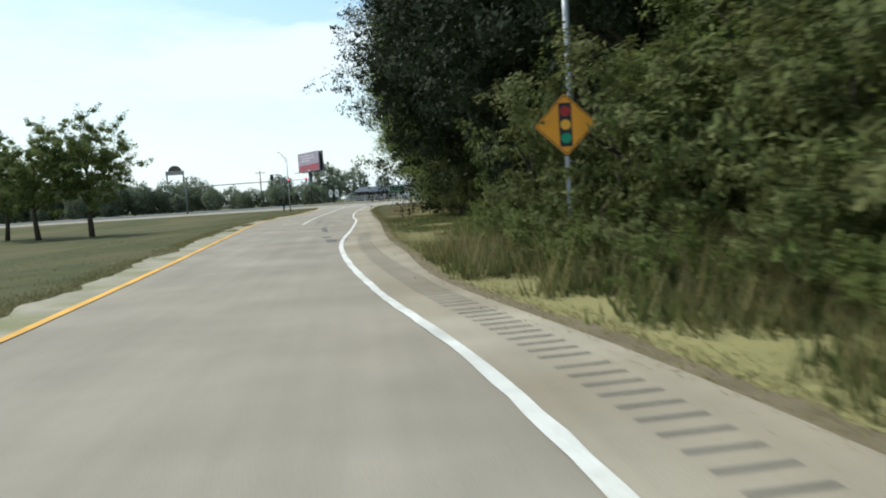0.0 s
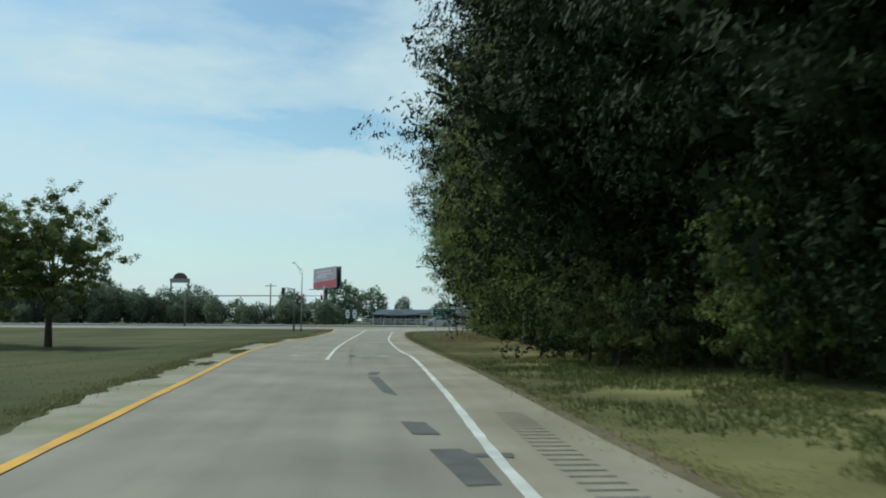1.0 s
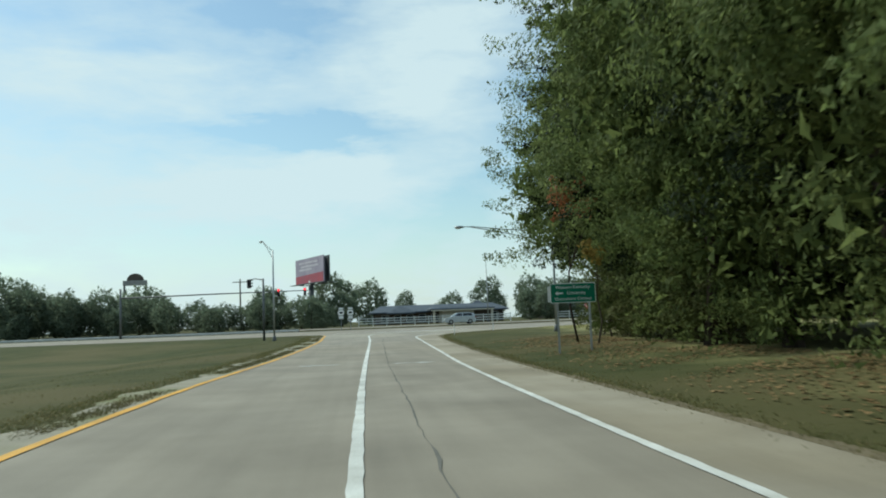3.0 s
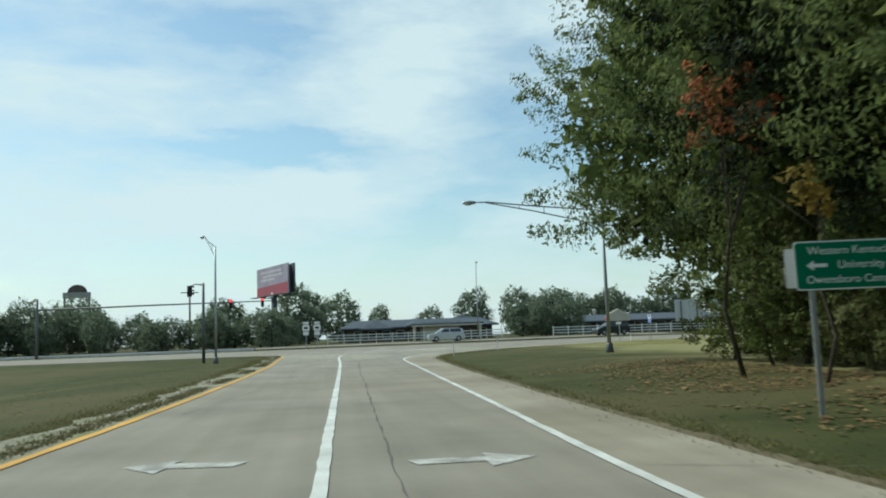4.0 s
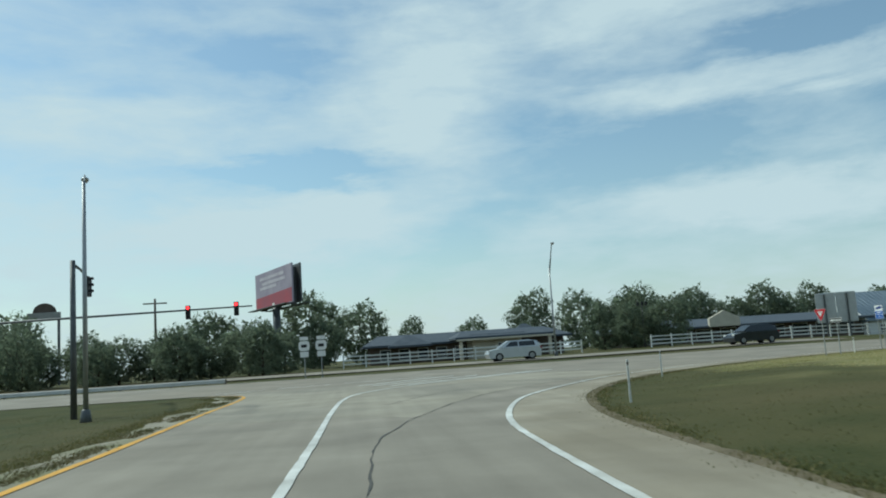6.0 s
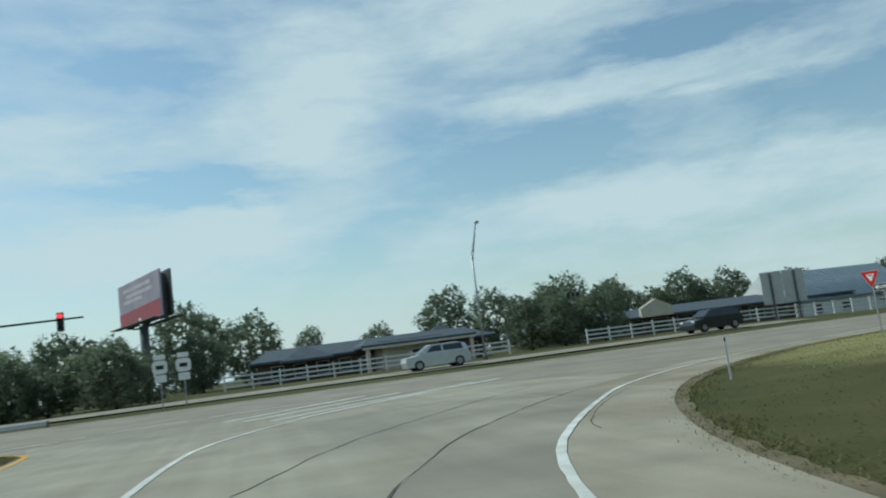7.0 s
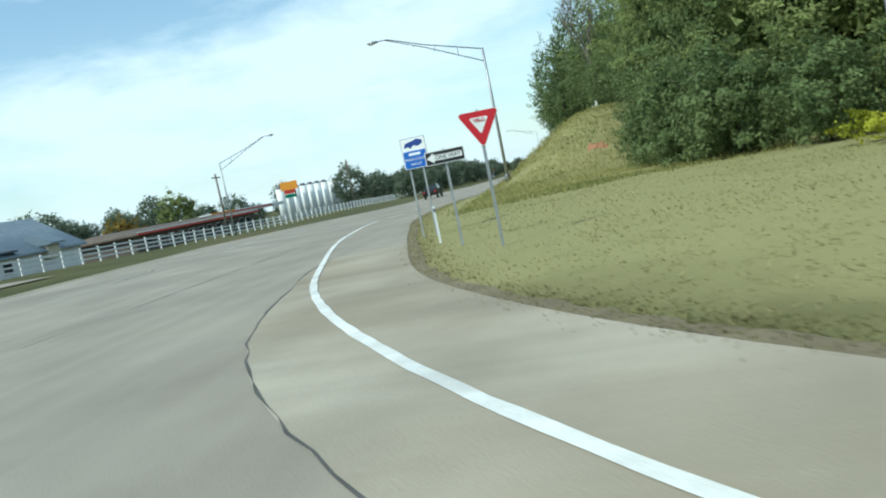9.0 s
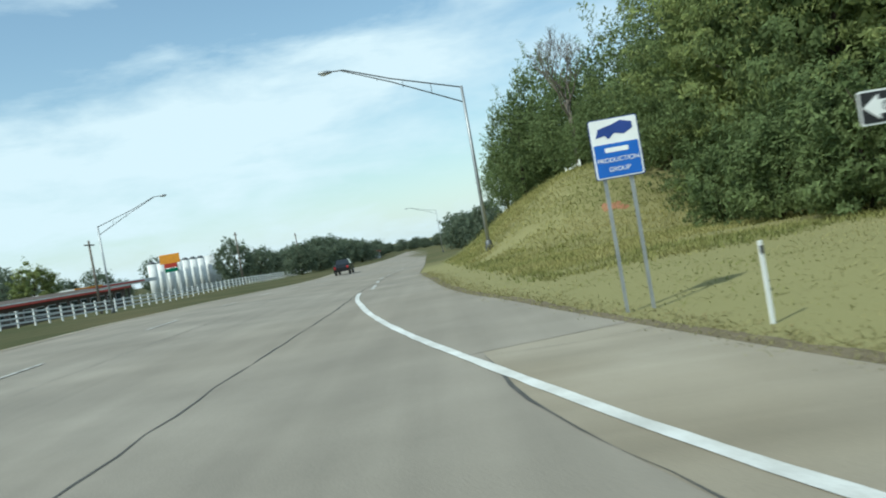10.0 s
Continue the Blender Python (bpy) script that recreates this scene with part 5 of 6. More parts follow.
bm = bmesh.new()
box(bm, 0, 0, 0, 2.36, 0.04, 0.13)
rail_mesh = mesh_of(bm, "rail", "white_wood")
fence(-21.5, 4.8, "white three-rail fence before the low building")
fence(11.6, 205, "white three-rail fence along the highway")


# ---- buildings ----
def gable_roof(bm, x0, x1, y0, y1, z, h, over=0.5, hip=0.0, mat=0, gable=False):
    x0, x1, y0, y1 = x0 - over, x1 + over, y0 - over, y1 + over
    ym = (y0 + y1) / 2
    e = [bm.verts.new(p) for p in ((x0, y0, z), (x1, y0, z), (x1, y1, z), (x0, y1, z), (x0 + hip, ym, z + h), (x1 - hip, ym, z + h))]
    u = [bm.verts.new(p) for p in ((x0, y0, z - 0.22), (x1, y0, z - 0.22), (x1, y1, z - 0.22), (x0, y1, z - 0.22))]
    for q in ((0, 1, 5, 4), (2, 3, 4, 5), (1, 2, 5), (3, 0, 4)):
        bm.faces.new([e[i] for i in q]).material_index = mat + (1 if gable and len(q) == 3 else 0)
    for i in range(4):
        bm.faces.new((e[i], u[i], u[(i + 1) % 4], e[(i + 1) % 4])).material_index = mat
    bm.faces.new(u[::-1]).material_index = mat
    return bm


def building(name, x, y, rz, w, dp, wall_h, roof_h, wall, roof, label, windows=(), hip=0.0, over=0.5):
    ob = thing(name, x, y, 0.45 - along(DIP, x), rz, label, "building")
    bm = bmesh.new()
    box(bm, 0, dp / 2, wall_h / 2 - 0.3, w, dp, wall_h + 0.6)
    body = part("wall", bm, wall, ob)
    bm = bmesh.new()
    gable_roof(bm, -w / 2, w / 2, 0, dp, wall_h + 0.15, roof_h, over, hip, gable=hip == 0)
    part("roof", bm, (roof, wall), ob)
    for wx, wz, ww, wh in windows:
        bm = bmesh.new()
        box(bm, wx, -0.02, wz, ww + 0.16, 0.08, wh + 0.16)
        wd = part("window", bm, "white_wall", ob)
        bm = bmesh.new()
        box(bm, wx, -0.07, wz, ww, 0.03, wh)
        part("pane", bm, "glass", wd)
    return ob, body


# dark wall colour stands for the shade below the long roof's eaves
motel, _ = building("low_building", -8.2, 216, 8, 23, 9, 2.2, 1.2, "dark_wall", "blue_roof", "long low building with a blue-grey shingle roof", [(-9.8 + 2.2 * k, 1.2, 1.1, 1.1) for k in range(10)], hip=2.0, over=0.9)
wing, _ = building("low_building", -5.0, 211.8, 8, 5.6, 5, 2.7, 0.5, "cream", "blue_roof", "cream stucco gatehouse with an arched opening", [(0.6, 0.9, 1.0, 1.7)], hip=0.5, over=0.35)
for dx, hgt in ((-7.0, 1.7), (6.9, 2.2)):
    bm = bmesh.new()
    gable_roof(bm, dx - 2.2, dx + 2.2, -1.8, 2.6, 2.2, hgt - 0.5, 0.3, 2.2)
    part("turret_roof", bm, "blue_roof", motel)
bm = bmesh.new()
gable_roof(bm, -4.6, 6.0, -0.9, 5.4, 2.62, 0.75, 0.3, 1.2)
part("canopy_roof", bm, "blue_roof", wing)
bm = bmesh.new()
box(bm, 0.7, -1.24, 2.3, 11.0, 0.08, 0.2)
part("fascia", bm, "cream", wing)
# dark block added for the shadowed opening under the canopy roof
bm = bmesh.new()
box(bm, 4.5, 2.6, 1.0, 3.2, 4.4, 2.6)
part("porch_shade", bm, "dark_wall", wing)
for px_ in (-4.3, 5.8):
    bm = bmesh.new()
    box(bm, px_, -0.9, 0.95, 0.35, 0.35, 2.7)
    part("column", bm, "cream", wing)
building("low_building", 316, 273, 16, 13, 7, 2.6, 1.1, "white_wall", "red_trim", "small white building with a red roof far along the highway", [(-3, 1.3, 2.0, 1.2), (3, 1.3, 2.0, 1.2)], hip=0.8, over=0.5)
store, _ = building("low_building", 34, 231, 12, 42, 12, 2.3, 1.15, "dark_wall", "blue_roof", "long low shop building with a dark blue roof", [(-18 + 3.6 * k, 1.3, 2.2, 1.4) for k in range(11)], hip=1.5, over=1.4)
bm = bmesh.new()
plate(bm, [(-2.2, 2.3), (-2.2, 3.4), (0, 4.4), (2.2, 3.4), (2.2, 2.3)], 0.5, m=Matrix.Translation((-8.5, -1.6, 0)))
part("pediment", bm, "cream", store)
barn, _ = building("barn_style_building", 57.6, 235.4, 15, 21, 12, 2.3, 4.2, "white_wall", "grey_roof", "barn-style building with a ribbed grey metal roof", [(-8, 1.2, 1.4, 1.2), (-3, 1.2, 1.4, 1.2)], over=0.6)
for k in range(27):
    bm = bmesh.new()
    u = -10.9 + k * 0.83
    tube(bm, [(u, -0.6, 2.47), (u, 6.0, 6.67)], 0.045, 4)
    part("roof_rib", bm, "grey_roof", barn)
bm = bmesh.new()
gable_roof(bm, 3.2, 5.6, -1.2, 3.0, 3.2, 1.3, 0.2)
part("dormer_roof", bm, "grey_roof", barn)
bm = bmesh.new()
box(bm, 4.4, 0.6, 2.3, 2.2, 2.6, 1.8)
part("dormer_wall", bm, "cream", barn)
diner, _ = building("restaurant", 112, 256, 17, 52, 14, 3.0, 1.0, "dark_wall", "dark_wall", "long low restaurant with red roof trim", [(-22 + 4 * k, 1.6, 2.4, 1.4) for k in range(12)], hip=2, over=0.8)
bm = bmesh.new()
box(bm, 0, -0.95, 3.1, 53.6, 0.12, 0.32)
part("roof_trim", bm, "red_trim", diner)
bm = bmesh.new()
box(bm, 0, -0.97, 3.42, 53.6, 0.1, 0.14)
part("roof_trim", bm, "white_wall", diner)

can = thing("filling_station", 160, 288, -2.2, 12, "filling station canopy with a white and red band", "filling station")
bm = bmesh.new()
box(bm, 0, 0, 5.0, 42, 12, 0.9, 0.05)
part("canopy", bm, "white_wall", can)
bm = bmesh.new()
box(bm, -4, -6.05, 5.05, 34, 0.08, 0.35)
part("band", bm, "red_trim", can)
bm = bmesh.new()
box(bm, -15, -6.06, 5.35, 12, 0.08, 0.3)
part("band", bm, "orange_trim", can)
for cx in (-17, -6, 6, 17):
    bm = bmesh.new()
    box(bm, cx, 0, 2.2, 0.6, 0.6, 4.8)
    part("column", bm, "grey_wall", can)
bm = bmesh.new()
box(bm, 6, 14, 1.8, 26, 9, 4.0)
part("shop", bm, "grey_wall", can)
tanks = thing("white_storage_building", 232, 312, -3.0, 0, "row of tall white ribbed silos", "silos")
for k in range(7):
    bm = bmesh.new()
    tube(bm, [(-14 + k * 4.6, 0, -0.5), (-14 + k * 4.6, 0, 10.5)], 1.4, 18)
    s_ = part("silo", bm, "white_wood", tanks)
    bm = bmesh.new()
    tube(bm, [(-14 + k * 4.6, 0, 10.5), (-14 + k * 4.6, 0, 11.3)], [1.45, 0.5], 18)
    part("cap", bm, "dark_steel", s_)
bm = bmesh.new()
tube(bm, [(20, 0, -0.5), (20, 0, 11.0)], 3.2, 24)
part("silo", bm, "sign_back", tanks)
ps = thing("price_sign", 119, 241.3, land(119, 241.3), facing(-0.85, -0.5), "orange and red price sign on two posts", "sign")
for px_ in (-1.0, 1.0):
    bm = bmesh.new()
    box(bm, px_, 0.1, 2.2, 0.22, 0.22, 6.4)
    part("post", bm, "white_wall", ps)
for nm, z, hgt, wd, c in (("top_panel", 6.3, 1.5, 3.1, "orange_trim"), ("price_panel", 5.2, 0.7, 2.0, "red_trim"), ("price_panel", 4.45, 0.6, 2.0, "green_sign")):
    bm = bmesh.new()
    box(bm, 0, 0, z, wd, 0.35, hgt, 0.04)
    part(nm, bm, c, ps)


def utility_pole(x, y, h, arms=True):
    ob = thing("utility_pole", x, y, land(x, y), 15, "grey wooden utility pole with a crossarm", "utility pole", "utility poles")
    bm = bmesh.new()
    tube(bm, [(0, 0, -0.4), (0, 0, h)], [0.17, 0.11], 8)
    part("pole", bm, "wood_grey", ob)
    if arms:
        bm = bmesh.new()
        box(bm, 0, 0, h - 0.5, 2.4, 0.12, 0.14)
        part("crossarm", bm, "wood_grey", ob)
    return ob


for x, y, h in ((-41, 205, 8.6), (78, 224, 8), (132, 236, 9.5), (170, 242, 9.5)):
    utility_pole(x, y, h)


fl = thing("floodlight_pole", 11.8, 213.1, land(11.8, 213.1), 10, "dark pole with three floodlights behind the fence", "floodlight")
bm = bmesh.new()
tube(bm, [(0, 0, -0.3), (0, 0, 4.7)], [0.08, 0.06], 8)
part("pole", bm, "dark_steel", fl)
bm = bmesh.new()
box(bm, 0, 0, 4.7, 1.2, 0.07, 0.07)
part("crossbar", bm, "dark_steel", fl)
for dx in (-0.5, 0.05, 0.5):
    bm = bmesh.new()
    box(bm, dx, -0.1, 4.98, 0.3, 0.22, 0.4, 0.04)
    part("floodlight", bm, "black", fl)
hi = thing("business_sign", 102.5, 322, -1.0, 15, "small white panel sign on a tall pole", "sign")
bm = bmesh.new()
tube(bm, [(0, 0, -0.5), (0, 0, 10.0)], 0.16, 8)
part("pole", bm, "dark_steel", hi)
bm = bmesh.new()
box(bm, 0, -0.1, 10.4, 4.2, 0.4, 1.5, 0.05)
part("panel", bm, "white_wall", hi)
bm = bmesh.new()
box(bm, 0, -0.34, 10.4, 3.2, 0.06, 0.5)
part("print_bar", bm, "dark_steel", hi)
tp = thing("marker_pole", 17.8, 155.6, land(17.8, 155.6), 0, "thin grey pole with a small notice beside the shrub", "pole")
bm = bmesh.new()
tube(bm, [(0, 0, -0.3), (0, 0, 5.2)], [0.05, 0.04], 8)
part("pole", bm, "dark_steel", tp)
bm = bmesh.new()
box(bm, 0.1, -0.06, 1.35, 0.5, 0.02, 0.22, 0.004)
part("plate", bm, "white_sign", tp)
bm = bmesh.new()
box(bm, 0.1, -0.074, 1.33, 0.46, 0.008, 0.1)
part("print_bar", bm, "blue_sign", tp)


def bare_tree(x, y, h, seed, label):
    """A leafless tree: a trunk that forks again and again into fine twigs."""
    rnd_ = random.Random(seed)
    ob = thing("bare_tree", x, y, land(x, y), 0, label, "tree")
    trunk, twigs = bmesh.new(), bmesh.new()
    tube(trunk, [(0, 0, -0.4), (0.1, 0, h * 0.25), (0, 0.1, h * 0.5)], [0.2, 0.15, 0.11], 8)

    def grow(p, d, ln, r, depth):
        q = p + d * ln
        tube(twigs, [p, p.lerp(q, 0.5) + Vector((rnd_.uniform(-.1, .1), rnd_.uniform(-.1, .1), 0)) * ln, q], [r, r * 0.8, r * 0.55], 4, cap=False)
        if depth:
            for _ in range(3 if depth > 1 else 4):
                e = (d + Vector((rnd_.uniform(-.8, .8), rnd_.uniform(-.8, .8), rnd_.uniform(-.15, .6)))).normalized()
                grow(q, e, ln * rnd_.uniform(0.55, 0.8), r * 0.55, depth - 1)

    for _ in range(6):
        grow(Vector((0, 0.05, h * rnd_.uniform(0.36, 0.5))), Vector((rnd_.uniform(-.7, .7), rnd_.uniform(-.7, .7), 1)).normalized(), h * 0.2, 0.07, 4)
    part("trunk", trunk, "wood_grey", ob)
    part("branch", twigs, "wood_grey", ob)
    return ob


bare_tree(51, 169.5, 8.4, 91, "bare grey tree among the bank's green trees")


# ---- vehicles ----
def vehicle(name, x, y, rz, paint, label, kind="suv"):
    ob = thing(name, x, y, road_z(x, y) + (0.05 if y > along(FAR, x) else 0.0), rz, label, "car")
    bm = bmesh.new()
    if kind == "suv":
        low = [(-2.2, 0.24), (-2.32, 0.6), (-2.2, 0.88), (-1.25, 1.04), (2.05, 1.04), (2.24, 0.8), (2.18, 0.26)]
        top = [(-1.25, 1.06), (-0.45, 1.62), (1.2, 1.66), (1.95, 1.5), (2.1, 1.04)]
    else:
        low = [(-2.7, 0.45), (-2.75, 0.95), (-2.65, 1.12), (-1.4, 1.18), (2.6, 1.18), (2.68, 0.9), (2.65, 0.45)]
        top = [(-1.45, 1.16), (-0.8, 1.76), (0.75, 1.78), (0.95, 1.16)]

    def loft(pts, w0, w1, z0, z1, mat):
        rows = []
        for s in (-1, 1):
            rows.append([bm.verts.new((px, s * (w0 + (w1 - w0) * (pz - z0) / (z1 - z0)), pz)) for px, pz in pts])
        n = len(pts)
        bm.faces.new(rows[0]).material_index = mat
        bm.faces.new(rows[1][::-1]).material_index = mat
        for i in range(n):
            bm.faces.new((rows[0][i], rows[1][i], rows[1][(i + 1) % n], rows[0][(i + 1) % n])).material_index = mat

    loft(low, 0.9, 0.88, 0.35, 1.1, 0)
    loft(top, 0.86, 0.66, 1.05, 1.7, 0)
    bmesh.ops.bevel(bm, geom=[e for e in bm.edges if e.calc_face_angle(0) > 0.5], offset=0.05, segments=2, affect="EDGES")
    body = part("body", bm, paint, ob)
    zs = 1.36
    for s in (-1, 1):
        for a, b in (((-0.85, 1.12), (0.25, 1.12)), ((0.35, 1.12), (1.75 if kind == "suv" else 0.8, 1.12))):
            bm = bmesh.new()
            x0, x1 = a[0], b[0]
            q = [(x0, 1.14), (x0 + (0.5 if x0 < 0 else 0.0), 1.54), (x1 - (0.1 if x1 > 0.5 else 0), 1.54), (x1, 1.14)]
            vs = [bm.verts.new((px, s * (0.86 - 0.2 * (pz - 1.05) / 0.65 + 0.012), pz)) for px, pz in q]
            bm.faces.new(vs if s < 0 else vs[::-1])
            part("window", bm, "glass", ob)
    for nm, q in (("windscreen", [(-1.2, 1.13), (-0.5, 1.58)]), ("rear_window", [(2.08, 1.12), (1.98, 1.46)] if kind == "suv" else [(0.97, 1.2), (0.8, 1.7)])):
        bm = bmesh.new()
        sg = -1 if nm == "windscreen" else 1
        vs = []
        for (px, pz), s in ((q[0], -1), (q[0], 1), (q[1], 1), (q[1], -1)):
            vs.append(bm.verts.new((px + sg * 0.02, s * (0.78 - 0.2 * (pz - 1.05) / 0.65), pz + 0.01)))
        bm.faces.new(vs)
        part(nm, bm, "glass", ob)
    for wx in ((-1.4, 1.4) if kind == "suv" else (-1.75, 1.7)):
        for s in (-1, 1):
            bm = bmesh.new()
            tube(bm, [(wx, s * 0.68, 0.34), (wx, s * 0.91, 0.34)], 0.34, 18)
            wh = part("wheel", bm, "rubber", ob)
            bm = bmesh.new()
            tube(bm, [(wx, s * 0.9, 0.34), (wx, s * 0.925, 0.34)], [0.22, 0.2], 14)
            part("rim", bm, "steel", wh)
    fx = low[0][0] - 0.01
    rx = low[-2][0]
    for s in (-1, 1):
        bm = bmesh.new()
        box(bm, fx + 0.02, s * 0.66, 0.84, 0.12, 0.34, 0.16, 0.03)
        part("headlight", bm, "lens", ob)
        bm = bmesh.new()
        box(bm, rx, s * 0.72, 0.92, 0.1, 0.22, 0.26, 0.03)
        part("tail_light", bm, "tail", ob)
    return ob


vehicle("silver_suv", -5.0, 189.4, 9, "silver", "silver sport utility car on the frontage road", "suv")
vehicle("charcoal_suv", 16.4, 192.8, 14, "charcoal", "charcoal grey car on the frontage road", "suv")
vehicle("black_pickup", 90.0, 200.4, 195, "blackcar", "black pickup truck driving away on the highway", "pickup")


# ---- marks on the road ----
JOINT = curve([(-3.8, 60), (-5.8, 75), (-7.42, 90), (-8.45, 100), (-9.7, 113.8), (-10.4, 121), (-11.2, 131), (-11.45, 135), (-11.1, 139), (-10.35, 143.2), (-9.4, 146.8), (-8.5, 149.2), (-5.5, 154.7), (-1.55, 159.6), (1.3, 162.6), (4.3, 164.75), (7.05, 166.15), (9.6, 167.4), (11.9, 168.2)], 0.5)
CROSS = curve([(4.6, 169.8), (9.1, 170.8), (13.0, 171.8), (20.6, 173.6), (38, 178.4), (100, 195), (200, 222)], 0.7)
for ln, dark in ((JOINT[:126], "old_joint"), (JOINT[125:], "joint"), (CROSS, "joint")):
    ln = np.array([p + 0.06 * np.array((bump(p[0], p[1], 0.9, 8), bump(p[0], p[1], 0.7, 9))) for p in ln])
    ribbon("pavement_joint", ln, 0.022, dark, 0.008, "dark sealed joint along the lanes", ragged=0.03, seed=3)
for i, pts in enumerate((
        [(-16.7, 139.1), (-14.3, 138.7), (-12.9, 138.0), (-11.3, 137.4)], [(-12.2, 145.1), (-10.8, 150.0), (-8.6, 154.4), (-7.3, 156.8), (-5.0, 160.3)], [(-7.6, 156.8), (-6.4, 155.7), (-5.4, 154.7)],
        [(-12.5, 105), (-12.6, 116), (-14.2, 130)], [(-8.5, 58), (-7.9, 62), (-8.0, 68)],
        [(-7.0, 146.6), (-6.8, 147.9), (-5.8, 150.4), (-4.2, 153.5), (-2.2, 156.4)], [(-5.5, 150.4), (-4.6, 150.2)], [(-5.2, 150.0), (-4.4, 149.9)],
        [(11.9, 168.2), (12.0, 167.1), (12.4, 166.3)], [(-3.6, 96.5), (-5.9, 97.2)], [(-3.4, 94.6), (-5.7, 95.2)],
        [(12.8, 175.4), (20, 177.2), (36, 181.6), (120, 205.2)])):
    ln = curve(pts, 0.5)
    ln = np.array([p + 0.07 * np.array((bump(p[0], p[1], 0.9, i), bump(p[0], p[1], 0.8, i + 3))) for p in ln])
    ribbon("crack", ln, 0.03 if i in (1, 2) else 0.012, "old_joint" if ln[0][1] < 125 else "joint", 0.009, "dark crack in the pavement", ragged=0.014, seed=20 + i)


def patch(name, pts, mat, z, label):
    bm = bmesh.new()
    bm.faces.new([bm.verts.new((x, y, road_z(x, y) + z)) for x, y in pts])
    bmesh.ops.triangulate(bm, faces=bm.faces[:])
    return solo(name, bm, mat, label, "road patch", kind="structure")


for pts in ([(-0.75, 44.15), (-0.4, 44.2), (-0.3, 43.9), (0.15, 43.95), (0.15, 43.65), (-0.25, 43.7), (-0.05, 42.3), (-0.35, 42.2)],
            [(-1.25, 46.55), (-0.9, 46.5), (-0.65, 45.3), (-1.0, 45.3)], [(-2.75, 55.5), (-2.45, 55.4), (-1.6, 50.5), (-1.95, 51.2)], [(-2.9, 57.4), (-2.6, 57.4), (-2.6, 56.2), (-2.85, 56.2)],
            [(-5.0, 68.2), (-4.7, 68.1), (-4.55, 66.6), (-4.85, 66.7)]):
    patch("tar_patch", pts, "tar", 0.008, "dark tar patch in the lane")
# the mouth of the ramp: pale worn asphalt on the left, darker highway asphalt where the two meet
half = [p for p in JOINT if 139 < p[1] < 159.8]
patch("road_mouth", [(-17.5, 142), (-12.2, 141)] + [(p[0], p[1]) for p in half] + [(-3.1, 163.6), (-4.8, 167.2), (-22, 164.5), (-20.6, 160.6), (-19.4, 155)], "pale_asphalt", 0.003, "pale worn asphalt at the ramp's mouth")
late = [p for p in JOINT if p[1] >= 159.8]
patch("road_apron", [(-4.6, 167.4), (-3.1, 163.6), (-1.6, 159.9)] + [(p[0], p[1]) for p in late] + [(12.0, 168.25), (6, 167.2), (0, 166.05)], "highway", 0.003, "grey highway asphalt beside the ramp's edge")
slab = [p for p in JOINT if 155 < p[1] < 168.1]
rim_ = [nearest_on(resample(EDGE, 3000), p) for p in slab]
strip("shoulder_slab", np.array(rim_), np.array(slab), "shoulder", 0.0045, "pale concrete slab beside the edge line", "shoulder")
beyond = [k for k in range(len(es)) if es[k][0] > 11.9]
strip("shoulder_beyond", eo[beyond], es[beyond], "highway", 0.004, "grey asphalt shoulder beyond the slab", "shoulder")
# worn lane arrows
for cx, cy, side_ in ((-6.6, 67.2, -1), (-3.8, 67.1, 1), (-10.5, 98.4, -1), (-7.5, 98.0, 1)):
    h = side_
    patch("lane_arrow", [(cx - 0.62 * h, cy + 0.1), (cx + 0.25 * h, cy + 0.16), (cx + 0.2 * h, cy + 0.42), (cx + 0.75 * h, cy + 0.02), (cx + 0.25 * h, cy - 0.5), (cx + 0.22 * h, cy - 0.16), (cx - 0.5 * h, cy - 0.22)][::h], "worn_paint", 0.009, "worn white turn arrow")
# the striped island where the ramp meets the highway
for i, pts in enumerate(([(-12.4, 160.2), (-9.6, 164.2), (-7.2, 166.8), (-4.4, 169.0)], [(-13.3, 160.9), (-10.6, 164.3), (-8.2, 166.7), (-5.6, 168.8)],
                         [(-14.4, 162.7), (-11.6, 166.1), (-8.8, 168.3)], [(-15.3, 164.6), (-12.6, 167.5), (-10.2, 169.3)])):
    ribbon("island_stripe", curve(pts, 0.6), 0.32, "white_paint", 0.016, "white painted island stripe", ragged=0.05, seed=60 + i)
for i, pts in enumerate(([(-23.4, 165.9), (-20.9, 167.2)], [(-20.3, 167.5), (-17.4, 168.6)], [(-16.6, 168.9), (-11.5, 170.0)])):
    ribbon("lane_dash", curve(pts, 0.6), 0.16, "white_paint", 0.013, "white line along the highway's edge", ragged=0.03, seed=70 + i)
for k in range(7):
    x = -60 + k * 9
    ribbon("lane_dash", curve([(x, along(NEAR, x) + 1.0), (x + 3, along(NEAR, x + 3) + 1.0)], 0.7), 0.12, "worn_paint", 0.012, "worn white dashed line", seed=80 + k)
for k in range(16):
    x = 14 + k * 9
    y0 = along(NEAR, x) + 8.6
    ribbon("lane_dash", curve([(x, y0), (x + 2.9, along(NEAR, x + 2.9) + 8.6)], 0.7), 0.11, "worn_paint", 0.012, "worn white dashed line", seed=100 + k)
